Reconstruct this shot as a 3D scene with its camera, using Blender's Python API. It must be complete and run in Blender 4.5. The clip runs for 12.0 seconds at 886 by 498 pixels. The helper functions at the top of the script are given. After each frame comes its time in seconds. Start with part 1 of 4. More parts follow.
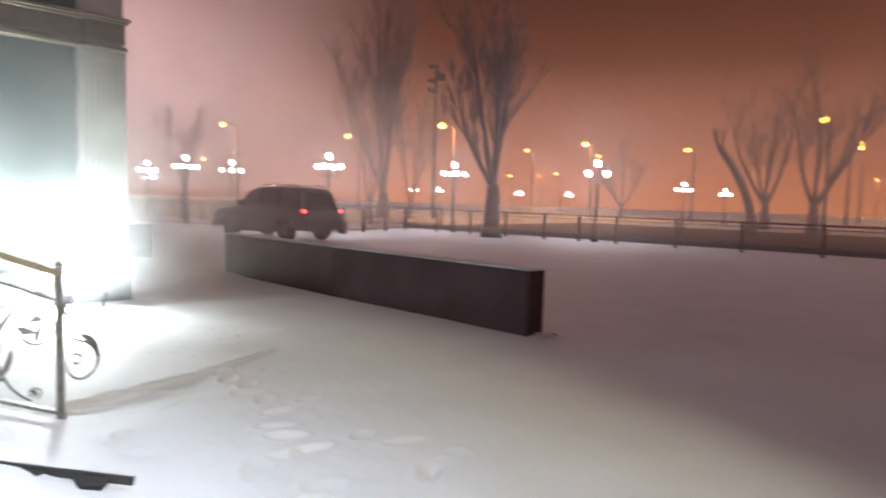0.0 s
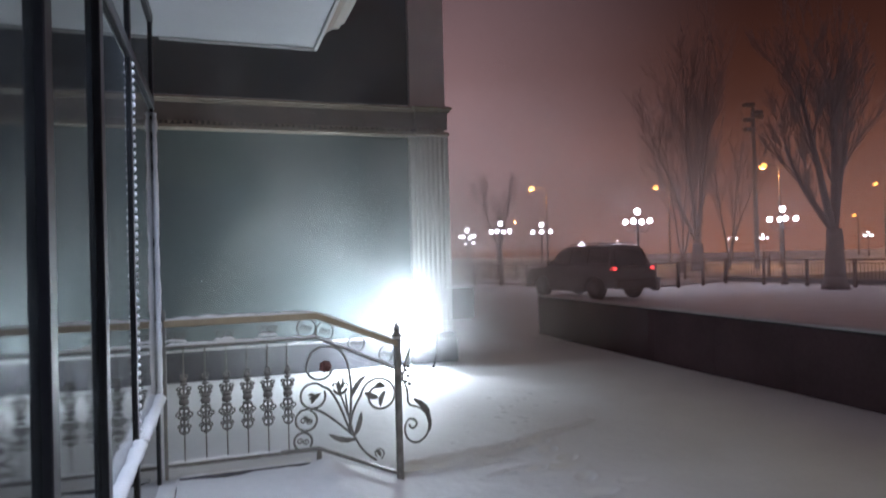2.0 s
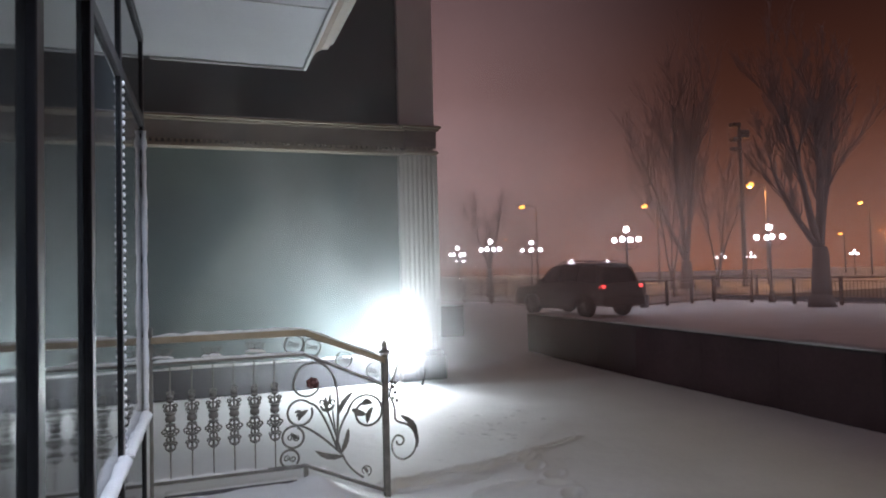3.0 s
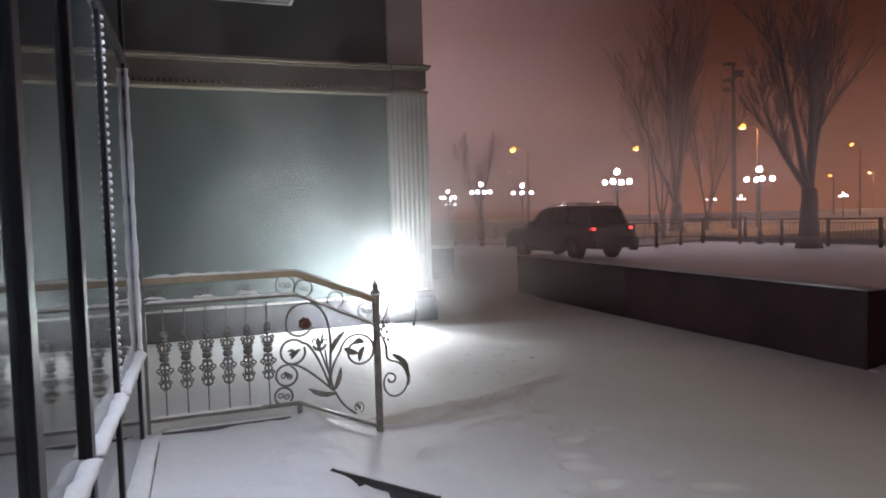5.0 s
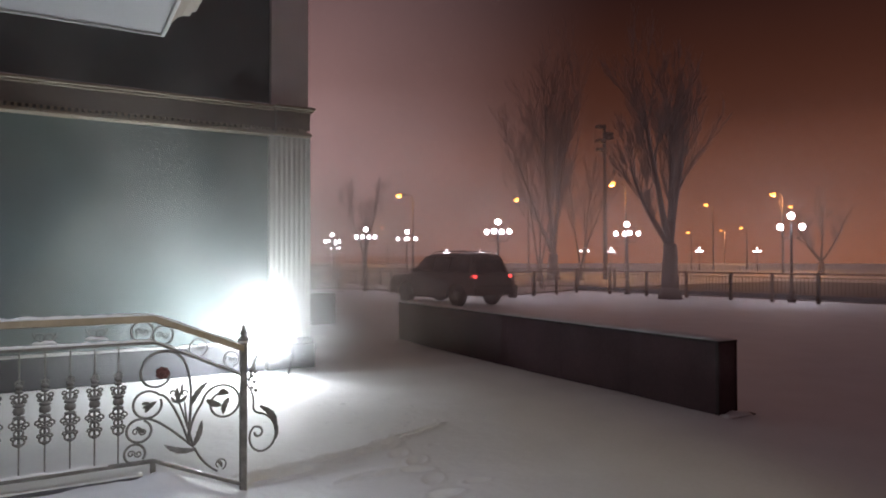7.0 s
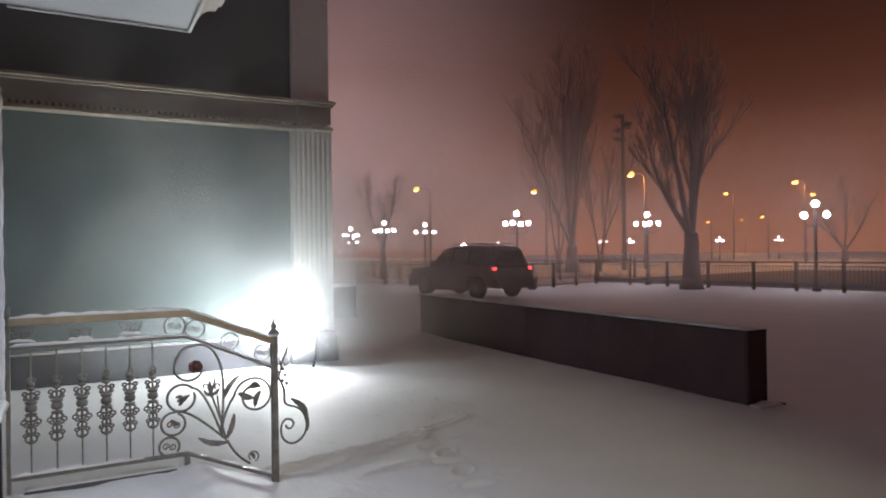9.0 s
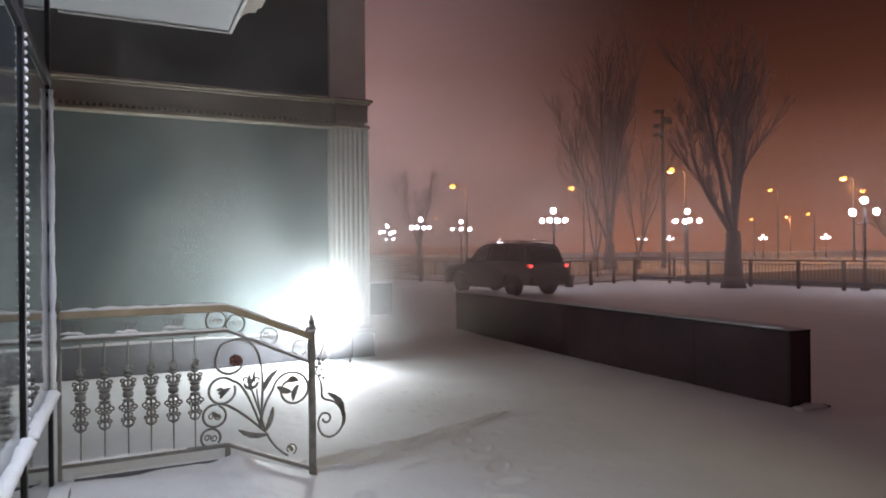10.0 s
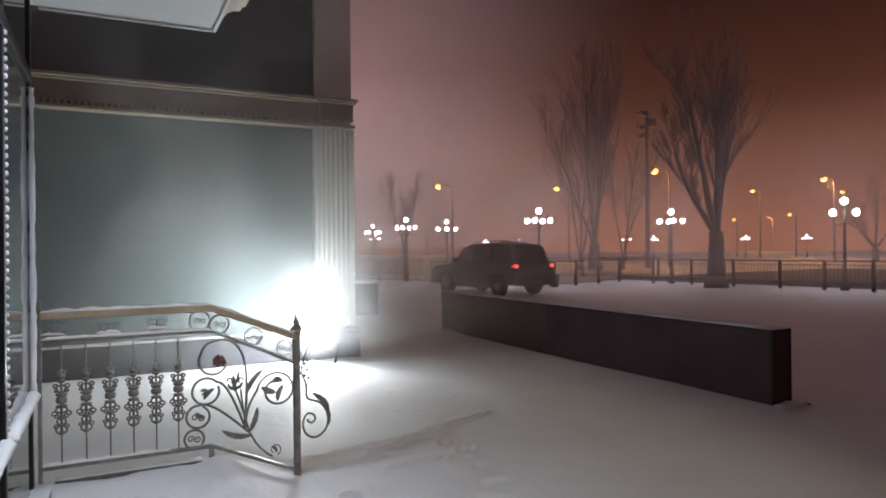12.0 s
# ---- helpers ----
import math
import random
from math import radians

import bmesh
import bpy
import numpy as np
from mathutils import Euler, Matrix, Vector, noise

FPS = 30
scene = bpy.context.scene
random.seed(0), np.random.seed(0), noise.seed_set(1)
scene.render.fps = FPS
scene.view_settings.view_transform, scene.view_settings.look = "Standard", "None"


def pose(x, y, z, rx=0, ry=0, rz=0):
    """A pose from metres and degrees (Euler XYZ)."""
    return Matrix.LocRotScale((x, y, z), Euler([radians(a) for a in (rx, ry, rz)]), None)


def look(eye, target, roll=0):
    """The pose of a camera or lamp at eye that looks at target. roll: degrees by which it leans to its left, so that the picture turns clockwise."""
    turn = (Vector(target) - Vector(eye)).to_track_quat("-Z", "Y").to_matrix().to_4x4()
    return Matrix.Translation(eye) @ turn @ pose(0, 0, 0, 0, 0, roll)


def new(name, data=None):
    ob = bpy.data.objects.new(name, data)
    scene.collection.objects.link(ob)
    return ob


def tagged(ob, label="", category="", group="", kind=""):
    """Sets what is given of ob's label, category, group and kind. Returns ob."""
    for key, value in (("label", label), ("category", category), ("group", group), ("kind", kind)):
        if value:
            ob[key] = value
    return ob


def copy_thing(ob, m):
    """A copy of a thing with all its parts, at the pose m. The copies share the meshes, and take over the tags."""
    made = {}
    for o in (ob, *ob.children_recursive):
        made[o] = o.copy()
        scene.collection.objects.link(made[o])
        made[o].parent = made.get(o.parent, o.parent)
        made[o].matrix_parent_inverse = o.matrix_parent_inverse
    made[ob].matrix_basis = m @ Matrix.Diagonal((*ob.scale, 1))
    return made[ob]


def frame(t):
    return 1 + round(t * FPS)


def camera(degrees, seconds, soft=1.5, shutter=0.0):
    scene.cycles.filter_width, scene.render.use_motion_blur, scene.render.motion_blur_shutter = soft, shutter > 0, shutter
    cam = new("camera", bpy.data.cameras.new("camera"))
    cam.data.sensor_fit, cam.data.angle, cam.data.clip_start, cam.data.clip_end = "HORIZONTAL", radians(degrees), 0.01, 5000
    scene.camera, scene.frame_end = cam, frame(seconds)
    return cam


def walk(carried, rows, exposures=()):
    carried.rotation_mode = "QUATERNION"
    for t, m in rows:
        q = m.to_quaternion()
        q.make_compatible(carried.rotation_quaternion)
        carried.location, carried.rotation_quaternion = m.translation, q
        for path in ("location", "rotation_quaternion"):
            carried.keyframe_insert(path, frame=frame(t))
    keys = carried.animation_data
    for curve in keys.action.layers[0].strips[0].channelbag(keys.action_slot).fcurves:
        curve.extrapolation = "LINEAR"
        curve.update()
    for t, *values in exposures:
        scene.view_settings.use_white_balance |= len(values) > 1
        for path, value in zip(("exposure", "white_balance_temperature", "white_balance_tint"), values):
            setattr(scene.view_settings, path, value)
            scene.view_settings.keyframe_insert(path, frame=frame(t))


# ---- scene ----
cam = camera(67.9, 12.0, soft=1.9, shutter=0.6)
PATH = [
    (0, (0.282, 0.127, 1.537), (1.693, 1.536, 1.387), 1.7),
    (0.5, (0.3, 0.3, 1.527), (1.485, 1.907, 1.416), 1.2),
    (1, (0.29, 0.4, 1.541), (1.184, 2.185, 1.418), 0.9),
    (1.5, (0.324, 0.258, 1.586), (0.997, 2.139, 1.489), -1.0),
    (2, (0.348, 0.308, 1.608), (0.987, 2.203, 1.627), -1.5),
    (2.5, (0.362, 0.297, 1.608), (1.025, 2.182, 1.704), -1.8),
    (3, (0.356, 0.256, 1.599), (1.023, 2.14, 1.672), -1.5),
    (3.5, (0.352, 0.253, 1.588), (1.014, 2.14, 1.584), -1.6),
    (5.5, (0.367, 0.252, 1.579), (1.07, 2.122, 1.477), -1.8),
    (6, (0.383, 0.24, 1.58), (1.158, 2.083, 1.518), -0.9),
    (6.5, (0.416, 0.288, 1.586), (1.317, 2.074, 1.569), -0.2),
    (7, (0.433, 0.283, 1.592), (1.439, 2.011, 1.624), -0.1),
    (9, (0.373, 0.331, 1.583), (1.334, 2.085, 1.594), -0.8),
    (9.5, (0.373, 0.328, 1.58), (1.268, 2.116, 1.581), -0.8),
    (10, (0.37, 0.311, 1.585), (1.233, 2.115, 1.588), -0.6),
    (10.5, (0.363, 0.299, 1.586), (1.227, 2.103, 1.594), -0.5),
    (11, (0.365, 0.292, 1.587), (1.248, 2.087, 1.591), -0.2),
    (11.5, (0.37, 0.308, 1.584), (1.271, 2.094, 1.589), -0.4),
    (12, (0.371, 0.304, 1.583), (1.273, 2.089, 1.586), -0.6),
]
walk(cam, [(t, look(e, g, r)) for t, e, g, r in PATH], ((0, 1.72, 6150, 10), (0.5, 1.38, 6000, 12), (1, 0.95, 5800, 13), (1.5, 0.48, 5650, 14), (2, 0.46, 5650, 14), (2.5, 0.42, 5800, 14), (5.5, 0.40, 6200, 16), (9, 0.6, 6200, 14), (12, 0.6, 6200, 14)))

# ---- world and lights ----
world = bpy.data.worlds.new("night_sky")
scene.world = world
world.use_nodes = True
wn, wl = world.node_tree.nodes, world.node_tree.links
bg = wn["Background"]
tc = wn.new("ShaderNodeTexCoord")
sep = wn.new("ShaderNodeSeparateXYZ")
wl.new(tc.outputs["Generated"], sep.inputs[0])
ramp = wn.new("ShaderNodeValToRGB")
els = ramp.color_ramp.elements
els[0].position, els[0].color = 0.0, (0.24, 0.070, 0.022, 1)
els[1].position, els[1].color = 1.0, (0.022, 0.010, 0.009, 1)
for p, c in ((0.03, (0.225, 0.066, 0.022, 1)), (0.10, (0.125, 0.039, 0.017, 1)), (0.20, (0.050, 0.0165, 0.0092, 1)), (0.36, (0.018, 0.0066, 0.0050, 1))):
    e = els.new(p)
    e.color = c
wl.new(sep.outputs["Z"], ramp.inputs[0])
haze = wn.new("ShaderNodeValToRGB")
he = haze.color_ramp.elements
he[0].position, he[0].color = 0.0, (0.42, 0.275, 0.25, 1)
he[1].position, he[1].color = 1.0, (0.045, 0.030, 0.032, 1)
for p, c in ((0.12, (0.40, 0.262, 0.245, 1)), (0.26, (0.20, 0.118, 0.108, 1)), (0.45, (0.09, 0.054, 0.053, 1))):
    e = he.new(p)
    e.color = c
wl.new(sep.outputs["Z"], haze.inputs[0])
side = wn.new("ShaderNodeMapRange")
side.inputs["From Min"].default_value, side.inputs["From Max"].default_value = 0.28, 0.68
side.inputs["To Min"].default_value, side.inputs["To Max"].default_value = 0.8, 0.0
side.interpolation_type = "SMOOTHSTEP"
wl.new(sep.outputs["X"], side.inputs["Value"])
cloud = wn.new("ShaderNodeTexNoise")
cloud.inputs["Scale"].default_value, cloud.inputs["Detail"].default_value = 2.6, 5
wl.new(tc.outputs["Generated"], cloud.inputs["Vector"])
cm = wn.new("ShaderNodeMapRange")
cm.inputs["To Min"].default_value, cm.inputs["To Max"].default_value = 0.78, 1.22
wl.new(cloud.outputs["Fac"], cm.inputs["Value"])
mixc = wn.new("ShaderNodeMix")
mixc.data_type = "RGBA"
wl.new(side.outputs["Result"], mixc.inputs["Factor"])
wl.new(ramp.outputs["Color"], mixc.inputs["A"])
wl.new(haze.outputs["Color"], mixc.inputs["B"])
mul = wn.new("ShaderNodeVectorMath")
mul.operation = "SCALE"
wl.new(mixc.outputs["Result"], mul.inputs[0])
wl.new(cm.outputs["Result"], mul.inputs["Scale"])
wl.new(mul.outputs[0], bg.inputs["Color"])
bg.inputs["Strength"].default_value = 1.0


def lamp(name, kind, place, watts, color, size=0.2, target=None, angle=None, spread=180):
    d = bpy.data.lights.new(name, kind)
    d.energy, d.color = watts, color
    if kind == "AREA":
        d.size = size
        d.spread = radians(spread)
    else:
        d.shadow_soft_size = size
    if angle:
        d.spot_size, d.spot_blend = radians(angle), 0.6
    ob = new(name, d)
    ob.matrix_world = look(place, target) if target else Matrix.Translation(place)
    return ob


FLOOD = (2.98, 9.45, 0.60)
AIM = (-0.72, -0.694)
lamp("floodlight_light", "AREA", (FLOOD[0] + 0.07 * AIM[0], FLOOD[1] + 0.07 * AIM[1], FLOOD[2]), 92, (0.95, 1.0, 0.94), 0.24, (FLOOD[0] + AIM[0], FLOOD[1] + AIM[1], 0.64))
lamp("floodlight_spill", "POINT", (FLOOD[0] + 0.16 * AIM[0], FLOOD[1] + 0.16 * AIM[1], FLOOD[2] + 0.10), 33, (0.92, 1.0, 0.94), 0.05)
# only the front lamp is implied; the rear two are added fill for the snow
for y in (3.3, 0.9, -1.5):
    lamp("canopy_light", "AREA", (0.55, y, 3.10), 10.5, (0.82, 0.89, 1.0), 0.3, (0.55, y, 0), spread=112)
# fill spot behind the camera, added to brighten the snow and ironwork
lamp("fill_spot", "SPOT", (3.0, -9.7, 6.5), 1000, (1.0, 0.89, 0.56), 0.3, (1.7, 5.6, 0), 31)

# ---- materials ----


def material(name, color, rough=0.6, metal=0.0, vary=0.15, scale=6.0, fine=60.0, bump=0.2, dist=0.01, second=None, emit=None, strength=0.0, ior=1.5, spec=0.5):
    m = bpy.data.materials.new(name)
    m.use_nodes = True
    n, l = m.node_tree.nodes, m.node_tree.links
    b = n["Principled BSDF"]
    b.inputs["Metallic"].default_value = metal
    b.inputs["IOR"].default_value = ior
    b.inputs["Specular IOR Level"].default_value = spec
    t = n.new("ShaderNodeTexCoord")
    big = n.new("ShaderNodeTexNoise")
    big.inputs["Scale"].default_value, big.inputs["Detail"].default_value = scale, 6
    small = n.new("ShaderNodeTexNoise")
    small.inputs["Scale"].default_value, small.inputs["Detail"].default_value = fine, 4
    l.new(t.outputs["Object"], big.inputs["Vector"])
    l.new(t.outputs["Object"], small.inputs["Vector"])
    cr = n.new("ShaderNodeValToRGB")
    lo = second or tuple(c * (1 - vary) for c in color)
    hi = tuple(min(1, c * (1 + vary)) for c in color)
    cr.color_ramp.elements[0].position, cr.color_ramp.elements[0].color = 0.32, (*lo, 1)
    cr.color_ramp.elements[1].position, cr.color_ramp.elements[1].color = 0.68, (*hi, 1)
    add = n.new("ShaderNodeMath")
    add.operation = "MULTIPLY_ADD"
    add.inputs[1].default_value = 0.3
    l.new(small.outputs["Fac"], add.inputs[0])
    sc = n.new("ShaderNodeMath")
    sc.operation = "MULTIPLY"
    sc.inputs[1].default_value = 0.7
    l.new(big.outputs["Fac"], sc.inputs[0])
    l.new(sc.outputs[0], add.inputs[2])
    l.new(add.outputs[0], cr.inputs["Fac"])
    l.new(cr.outputs["Color"], b.inputs["Base Color"])
    rr = n.new("ShaderNodeMapRange")
    rr.inputs["To Min"].default_value, rr.inputs["To Max"].default_value = max(0.01, rough * 0.8), min(1, rough * 1.2)
    l.new(big.outputs["Fac"], rr.inputs["Value"])
    l.new(rr.outputs["Result"], b.inputs["Roughness"])
    if bump:
        bp = n.new("ShaderNodeBump")
        bp.inputs["Strength"].default_value, bp.inputs["Distance"].default_value = bump, dist
        l.new(small.outputs["Fac"], bp.inputs["Height"])
        l.new(bp.outputs["Normal"], b.inputs["Normal"])
    if emit:
        b.inputs["Emission Color"].default_value = (*emit, 1)
        b.inputs["Emission Strength"].default_value = strength
    return m


M_SNOW = material("snow", (0.80, 0.81, 0.83), 0.75, vary=0.05, scale=1.3, fine=22, bump=0.22, dist=0.02)
M_CAP = material("snow_cap", (0.80, 0.81, 0.83), 0.8, vary=0.05, scale=9, fine=70, bump=0.5, dist=0.01)
M_GREEN = material("green_plaster", (0.150, 0.189, 0.193), 0.75, vary=0.16, scale=0.9, fine=45, bump=0.25, dist=0.006)
M_PLINTH = material("grey_stone", (0.085, 0.085, 0.10), 0.6, vary=0.25, scale=3, fine=40, bump=0.3)
M_CORN = material("beige_moulding", (0.36, 0.31, 0.24), 0.6, vary=0.12, scale=4, fine=60, bump=0.15)
M_FRIEZE = material("brown_frieze", (0.26, 0.225, 0.20), 0.65, vary=0.15, scale=3, fine=50, bump=0.2)
M_PIL = material("white_pilaster", (0.66, 0.67, 0.64), 0.6, vary=0.08, scale=4, fine=70, bump=0.15)
M_PANEL = material("plum_cladding", (0.078, 0.046, 0.052), 0.7, spec=0.12, vary=0.22, scale=1.6, fine=30, bump=0.08)
M_EDGE = material("dark_trim", (0.040, 0.026, 0.028), 0.6, spec=0.2, vary=0.15, scale=3)
M_IRON = material("bronze_iron", (0.205, 0.195, 0.19), 0.5, metal=0.35, vary=0.35, scale=14, fine=90, bump=0.35, dist=0.004)
M_RAIL = material("tan_handrail", (0.36, 0.295, 0.21), 0.55, vary=0.22, scale=7, fine=60, bump=0.2, dist=0.004)
M_FRAME = material("dark_aluminium", (0.012, 0.012, 0.015), 0.45, spec=0.25, vary=0.2, scale=5, bump=0.05)
M_SOFFIT = material("white_soffit", (0.62, 0.63, 0.64), 0.6, vary=0.05, scale=2, fine=40, bump=0.08)
M_POLE = material("dark_pole", (0.070, 0.056, 0.056), 0.55, metal=0.2, vary=0.3, scale=5, fine=40)
M_FENCE = material("brown_fence", (0.12, 0.080, 0.072), 0.6, metal=0.1, vary=0.25, scale=5, fine=40)
M_BARK = material("tree_bark", (0.135, 0.11, 0.105), 0.9, vary=0.35, scale=6, fine=30, bump=0.6, dist=0.03)
# twig tone raised to stand in for haze before the crowns
M_TWIG = material("twig", (0.22, 0.18, 0.175), 0.9, vary=0.3, scale=6, fine=30)
M_PAINT = material("dark_car_paint", (0.060, 0.062, 0.062), 0.42, metal=0.3, vary=0.2, scale=2, fine=40, bump=0.02)
M_TRIMB = material("black_plastic", (0.018, 0.018, 0.019), 0.6, vary=0.2, scale=8)
M_CGLASS = material("car_glass", (0.012, 0.014, 0.015), 0.06, vary=0.1, scale=3, bump=0)
M_TYRE = material("tyre_rubber", (0.020, 0.020, 0.021), 0.85, vary=0.25, scale=12)
M_RIM = material("alloy_rim", (0.20, 0.20, 0.21), 0.4, metal=0.8, vary=0.15, scale=8)
M_TAIL = material("tail_light", (0.30, 0.02, 0.02), 0.3, bump=0, emit=(1.0, 0.06, 0.05), strength=2.2)
M_HEAD = material("head_light", (0.6, 0.6, 0.55), 0.2, bump=0, emit=(1.0, 0.9, 0.72), strength=0.6)
M_GLOBE = material("lit_globe", (0.8, 0.8, 0.8), 0.4, bump=0, emit=(1.0, 0.97, 1.0), strength=14)
M_SODIUM = material("sodium_lens", (0.8, 0.5, 0.2), 0.4, bump=0, emit=(1.0, 0.36, 0.045), strength=4.5)
M_FLOOD = material("lit_flood_lens", (0.9, 0.9, 0.9), 0.3, bump=0, emit=(0.95, 1.0, 0.95), strength=30)
M_LED = material("lit_led_panel", (0.9, 0.9, 0.9), 0.3, bump=0, emit=(0.86, 0.92, 1.0), strength=6)
M_STEP = material("dark_step_edge", (0.035, 0.033, 0.036), 0.6, vary=0.4, scale=7, fine=40)
M_GLASS = material("frosted_dark_glass", (0.030, 0.036, 0.040), 0.055, vary=0.3, scale=2.5, fine=18, bump=0.03, dist=0.002, ior=1.75)
M_IN = material("dark_interior", (0.05, 0.05, 0.055), 0.8, vary=0.2, scale=2)

# ---- mesh helpers ----


def part(name, bm, mat, parent=None, label="", smooth=False):
    me = bpy.data.meshes.new(name)
    bm.to_mesh(me)
    bm.free()
    me.materials.append(mat)
    if smooth:
        for p in me.polygons:
            p.use_smooth = True
    ob = new(name, me)
    if parent:
        ob.parent = parent
    if label:
        tagged(ob, label)
    return ob


def thing(name, m, label, category, group="", kind=""):
    ob = new(name)
    ob.matrix_world = m
    return tagged(ob, label, category, group, kind)


def box(bm, x0, x1, y0, y1, z0, z1, bevel=0.0):
    vs = [bm.verts.new(p) for p in ((x0, y0, z0), (x1, y0, z0), (x1, y1, z0), (x0, y1, z0), (x0, y0, z1), (x1, y0, z1), (x1, y1, z1), (x0, y1, z1))]
    fs = [bm.faces.new([vs[i] for i in q]) for q in ((3, 2, 1, 0), (4, 5, 6, 7), (0, 1, 5, 4), (1, 2, 6, 5), (2, 3, 7, 6), (3, 0, 4, 7))]
    if bevel:
        es = list({e for f in fs for e in f.edges})
        bmesh.ops.bevel(bm, geom=es, offset=bevel, segments=2, affect="EDGES", profile=0.5)
    return bm


def boxm(*a, **k):
    return box(bmesh.new(), *a, **k)


def tube(bm, pts, r, n=6, r1=None, flat=1.0):
    """A round bar along points; r1: the radius at its end; flat: its width over y."""
    pts = [Vector(p) for p in pts]
    rings = []
    for i, p in enumerate(pts):
        d = (pts[min(i + 1, len(pts) - 1)] - pts[max(i - 1, 0)])
        if d.length < 1e-9:
            d = Vector((0, 0, 1))
        d.normalize()
        u = d.cross(Vector((0, 1, 0)) if abs(d.y) < 0.9 else Vector((1, 0, 0))).normalized()
        v = d.cross(u).normalized()
        q = r if r1 is None else r + (r1 - r) * i / max(1, len(pts) - 1)
        rings.append([bm.verts.new(p + (u * math.cos(a) + v * math.sin(a) * flat) * q) for a in (2 * math.pi * k / n for k in range(n))])
    for a, b in zip(rings, rings[1:]):
        for k in range(n):
            bm.faces.new((a[k], a[(k + 1) % n], b[(k + 1) % n], b[k]))
    bm.faces.new(rings[0][::-1])
    bm.faces.new(rings[-1])
    return bm


def lathe(bm, profile, cx=0, cy=0, n=12, z=0):
    rings = [[bm.verts.new((cx + r * math.cos(2 * math.pi * k / n), cy + r * math.sin(2 * math.pi * k / n), z + h)) for k in range(n)] for r, h in profile]
    for a, b in zip(rings, rings[1:]):
        for k in range(n):
            bm.faces.new((a[k], a[(k + 1) % n], b[(k + 1) % n], b[k]))
    bm.faces.new(rings[0][::-1])
    bm.faces.new(rings[-1])
    return bm


def ball(bm, c, r, n=12, sz=1.0):
    return lathe(bm, [(max(0.002, r * math.sin(math.pi * i / 8)), -r * sz * math.cos(math.pi * i / 8)) for i in range(9)], c[0], c[1], n, c[2])


def prism(bm, outline, y0, y1):
    """An outline in x and z, made solid from y0 to y1."""
    a = [bm.verts.new((x, y0, z)) for x, z in outline]
    b = [bm.verts.new((x, y1, z)) for x, z in outline]
    k = len(a)
    for i in range(k):
        bm.faces.new((a[i], a[(i + 1) % k], b[(i + 1) % k], b[i]))
    bm.faces.new(a[::-1])
    bm.faces.new(b)
    bmesh.ops.recalc_face_normals(bm, faces=bm.faces)
    return bm


def snow_strip(bm, p, q, width, height, n=14, seed=0):
    """A lumpy cap of snow lying along a bar from p to q."""
    p, q = Vector(p), Vector(q)
    d = (q - p).normalized()
    w = d.cross(Vector((0, 0, 1))).normalized()
    rows = []
    for i in range(n + 1):
        s = noise.noise((i * 0.9 + seed, seed, 0.3))
        h = height * (0.75 + 0.6 * s) * (0.35 if i in (0, n) else 1)
        ww = width * (0.9 + 0.2 * s)
        c = p.lerp(q, i / n)
        rows.append([bm.verts.new(c + w * (ww * a) + Vector((0, 0, h * b))) for a, b in ((-0.5, 0), (-0.46, 0.6), (-0.2, 1), (0.2, 1), (0.46, 0.6), (0.5, 0))])
    for a, b in zip(rows, rows[1:]):
        for k in range(6):
            bm.faces.new((a[k], a[(k + 1) % 6], b[(k + 1) % 6], b[k]))
    bm.faces.new(rows[0][::-1])
    bm.faces.new(rows[-1])
    bmesh.ops.recalc_face_normals(bm, faces=bm.faces)
    return bm


# ---- ground: one sheet of snow ----
def axis(lo, a, b, hi, step, growth=1.22):
    core = list(np.arange(a, b + 1e-6, step))
    out, s, v = [], step, b
    while v < hi:
        s *= growth
        v += s
        out.append(v)
    low, s, v = [], step, a
    while v > lo:
        s *= growth
        v -= s
        low.append(v)
    return low[::-1] + core + out


def smooth(a, b, v):
    k = min(1.0, max(0.0, (v - a) / (b - a)))
    return k * k * (3 - 2 * k)


rnd = random.Random(5)
DENTS = []
# shallow foot marks near the post
for i in range(5):
    DENTS.append((1.7 + rnd.random() * 0.9, 4.75 + rnd.random() * 0.35, rnd.uniform(0.08, 0.16), rnd.uniform(0.025, 0.045), rnd.uniform(0.0, 0.5), 0.022))
# a line of prints leading back to the porch
for i in range(9):
    DENTS.append((2.95 + rnd.uniform(-.08, .08) - 0.06 * i, 5.45 - 0.25 * i + rnd.uniform(-.06, .06), 0.10, 0.055, rnd.uniform(-.6, .9), 0.040))
for i in range(16):
    DENTS.append((1.65 + rnd.random() * 1.5, 2.5 + rnd.random() * 1.9, rnd.uniform(0.06, 0.13), rnd.uniform(0.03, 0.07), rnd.uniform(-1, 1), 0.026))
# crumbs of snow
for i in range(60):
    DENTS.append((2.1 + rnd.random() * 1.6, 5.2 + rnd.random() * 2.0, 0.035, 0.022, rnd.uniform(-1, 1), rnd.choice((-0.012, 0.009))))
# long slits, placed and widened to fit the camera's view
DENTS += [(3.26, 5.68, 0.26, 0.022, 0.36, 0.055), (2.92, 5.60, 0.10, 0.020, 0.1, 0.04), (2.62, 5.42, 0.30, 0.024, 0.24, 0.055), (2.68, 5.33, 0.12, 0.020, 0.1, 0.04), (2.12, 5.27, 0.32, 0.034, 0.18, 0.055), (1.80, 5.10, 0.28, 0.045, 0.10, 0.05), (1.72, 5.24, 0.22, 0.022, 0.12, 0.04), (2.35, 5.08, 0.14, 0.035, -0.4, 0.035)]
DC = [(x, y, a, b * (1.3 if a > 0.2 else 1.0), math.cos(w), math.sin(w), d * (1.3 if a > 0.2 else 0.8)) for x, y, a, b, w, d in DENTS]


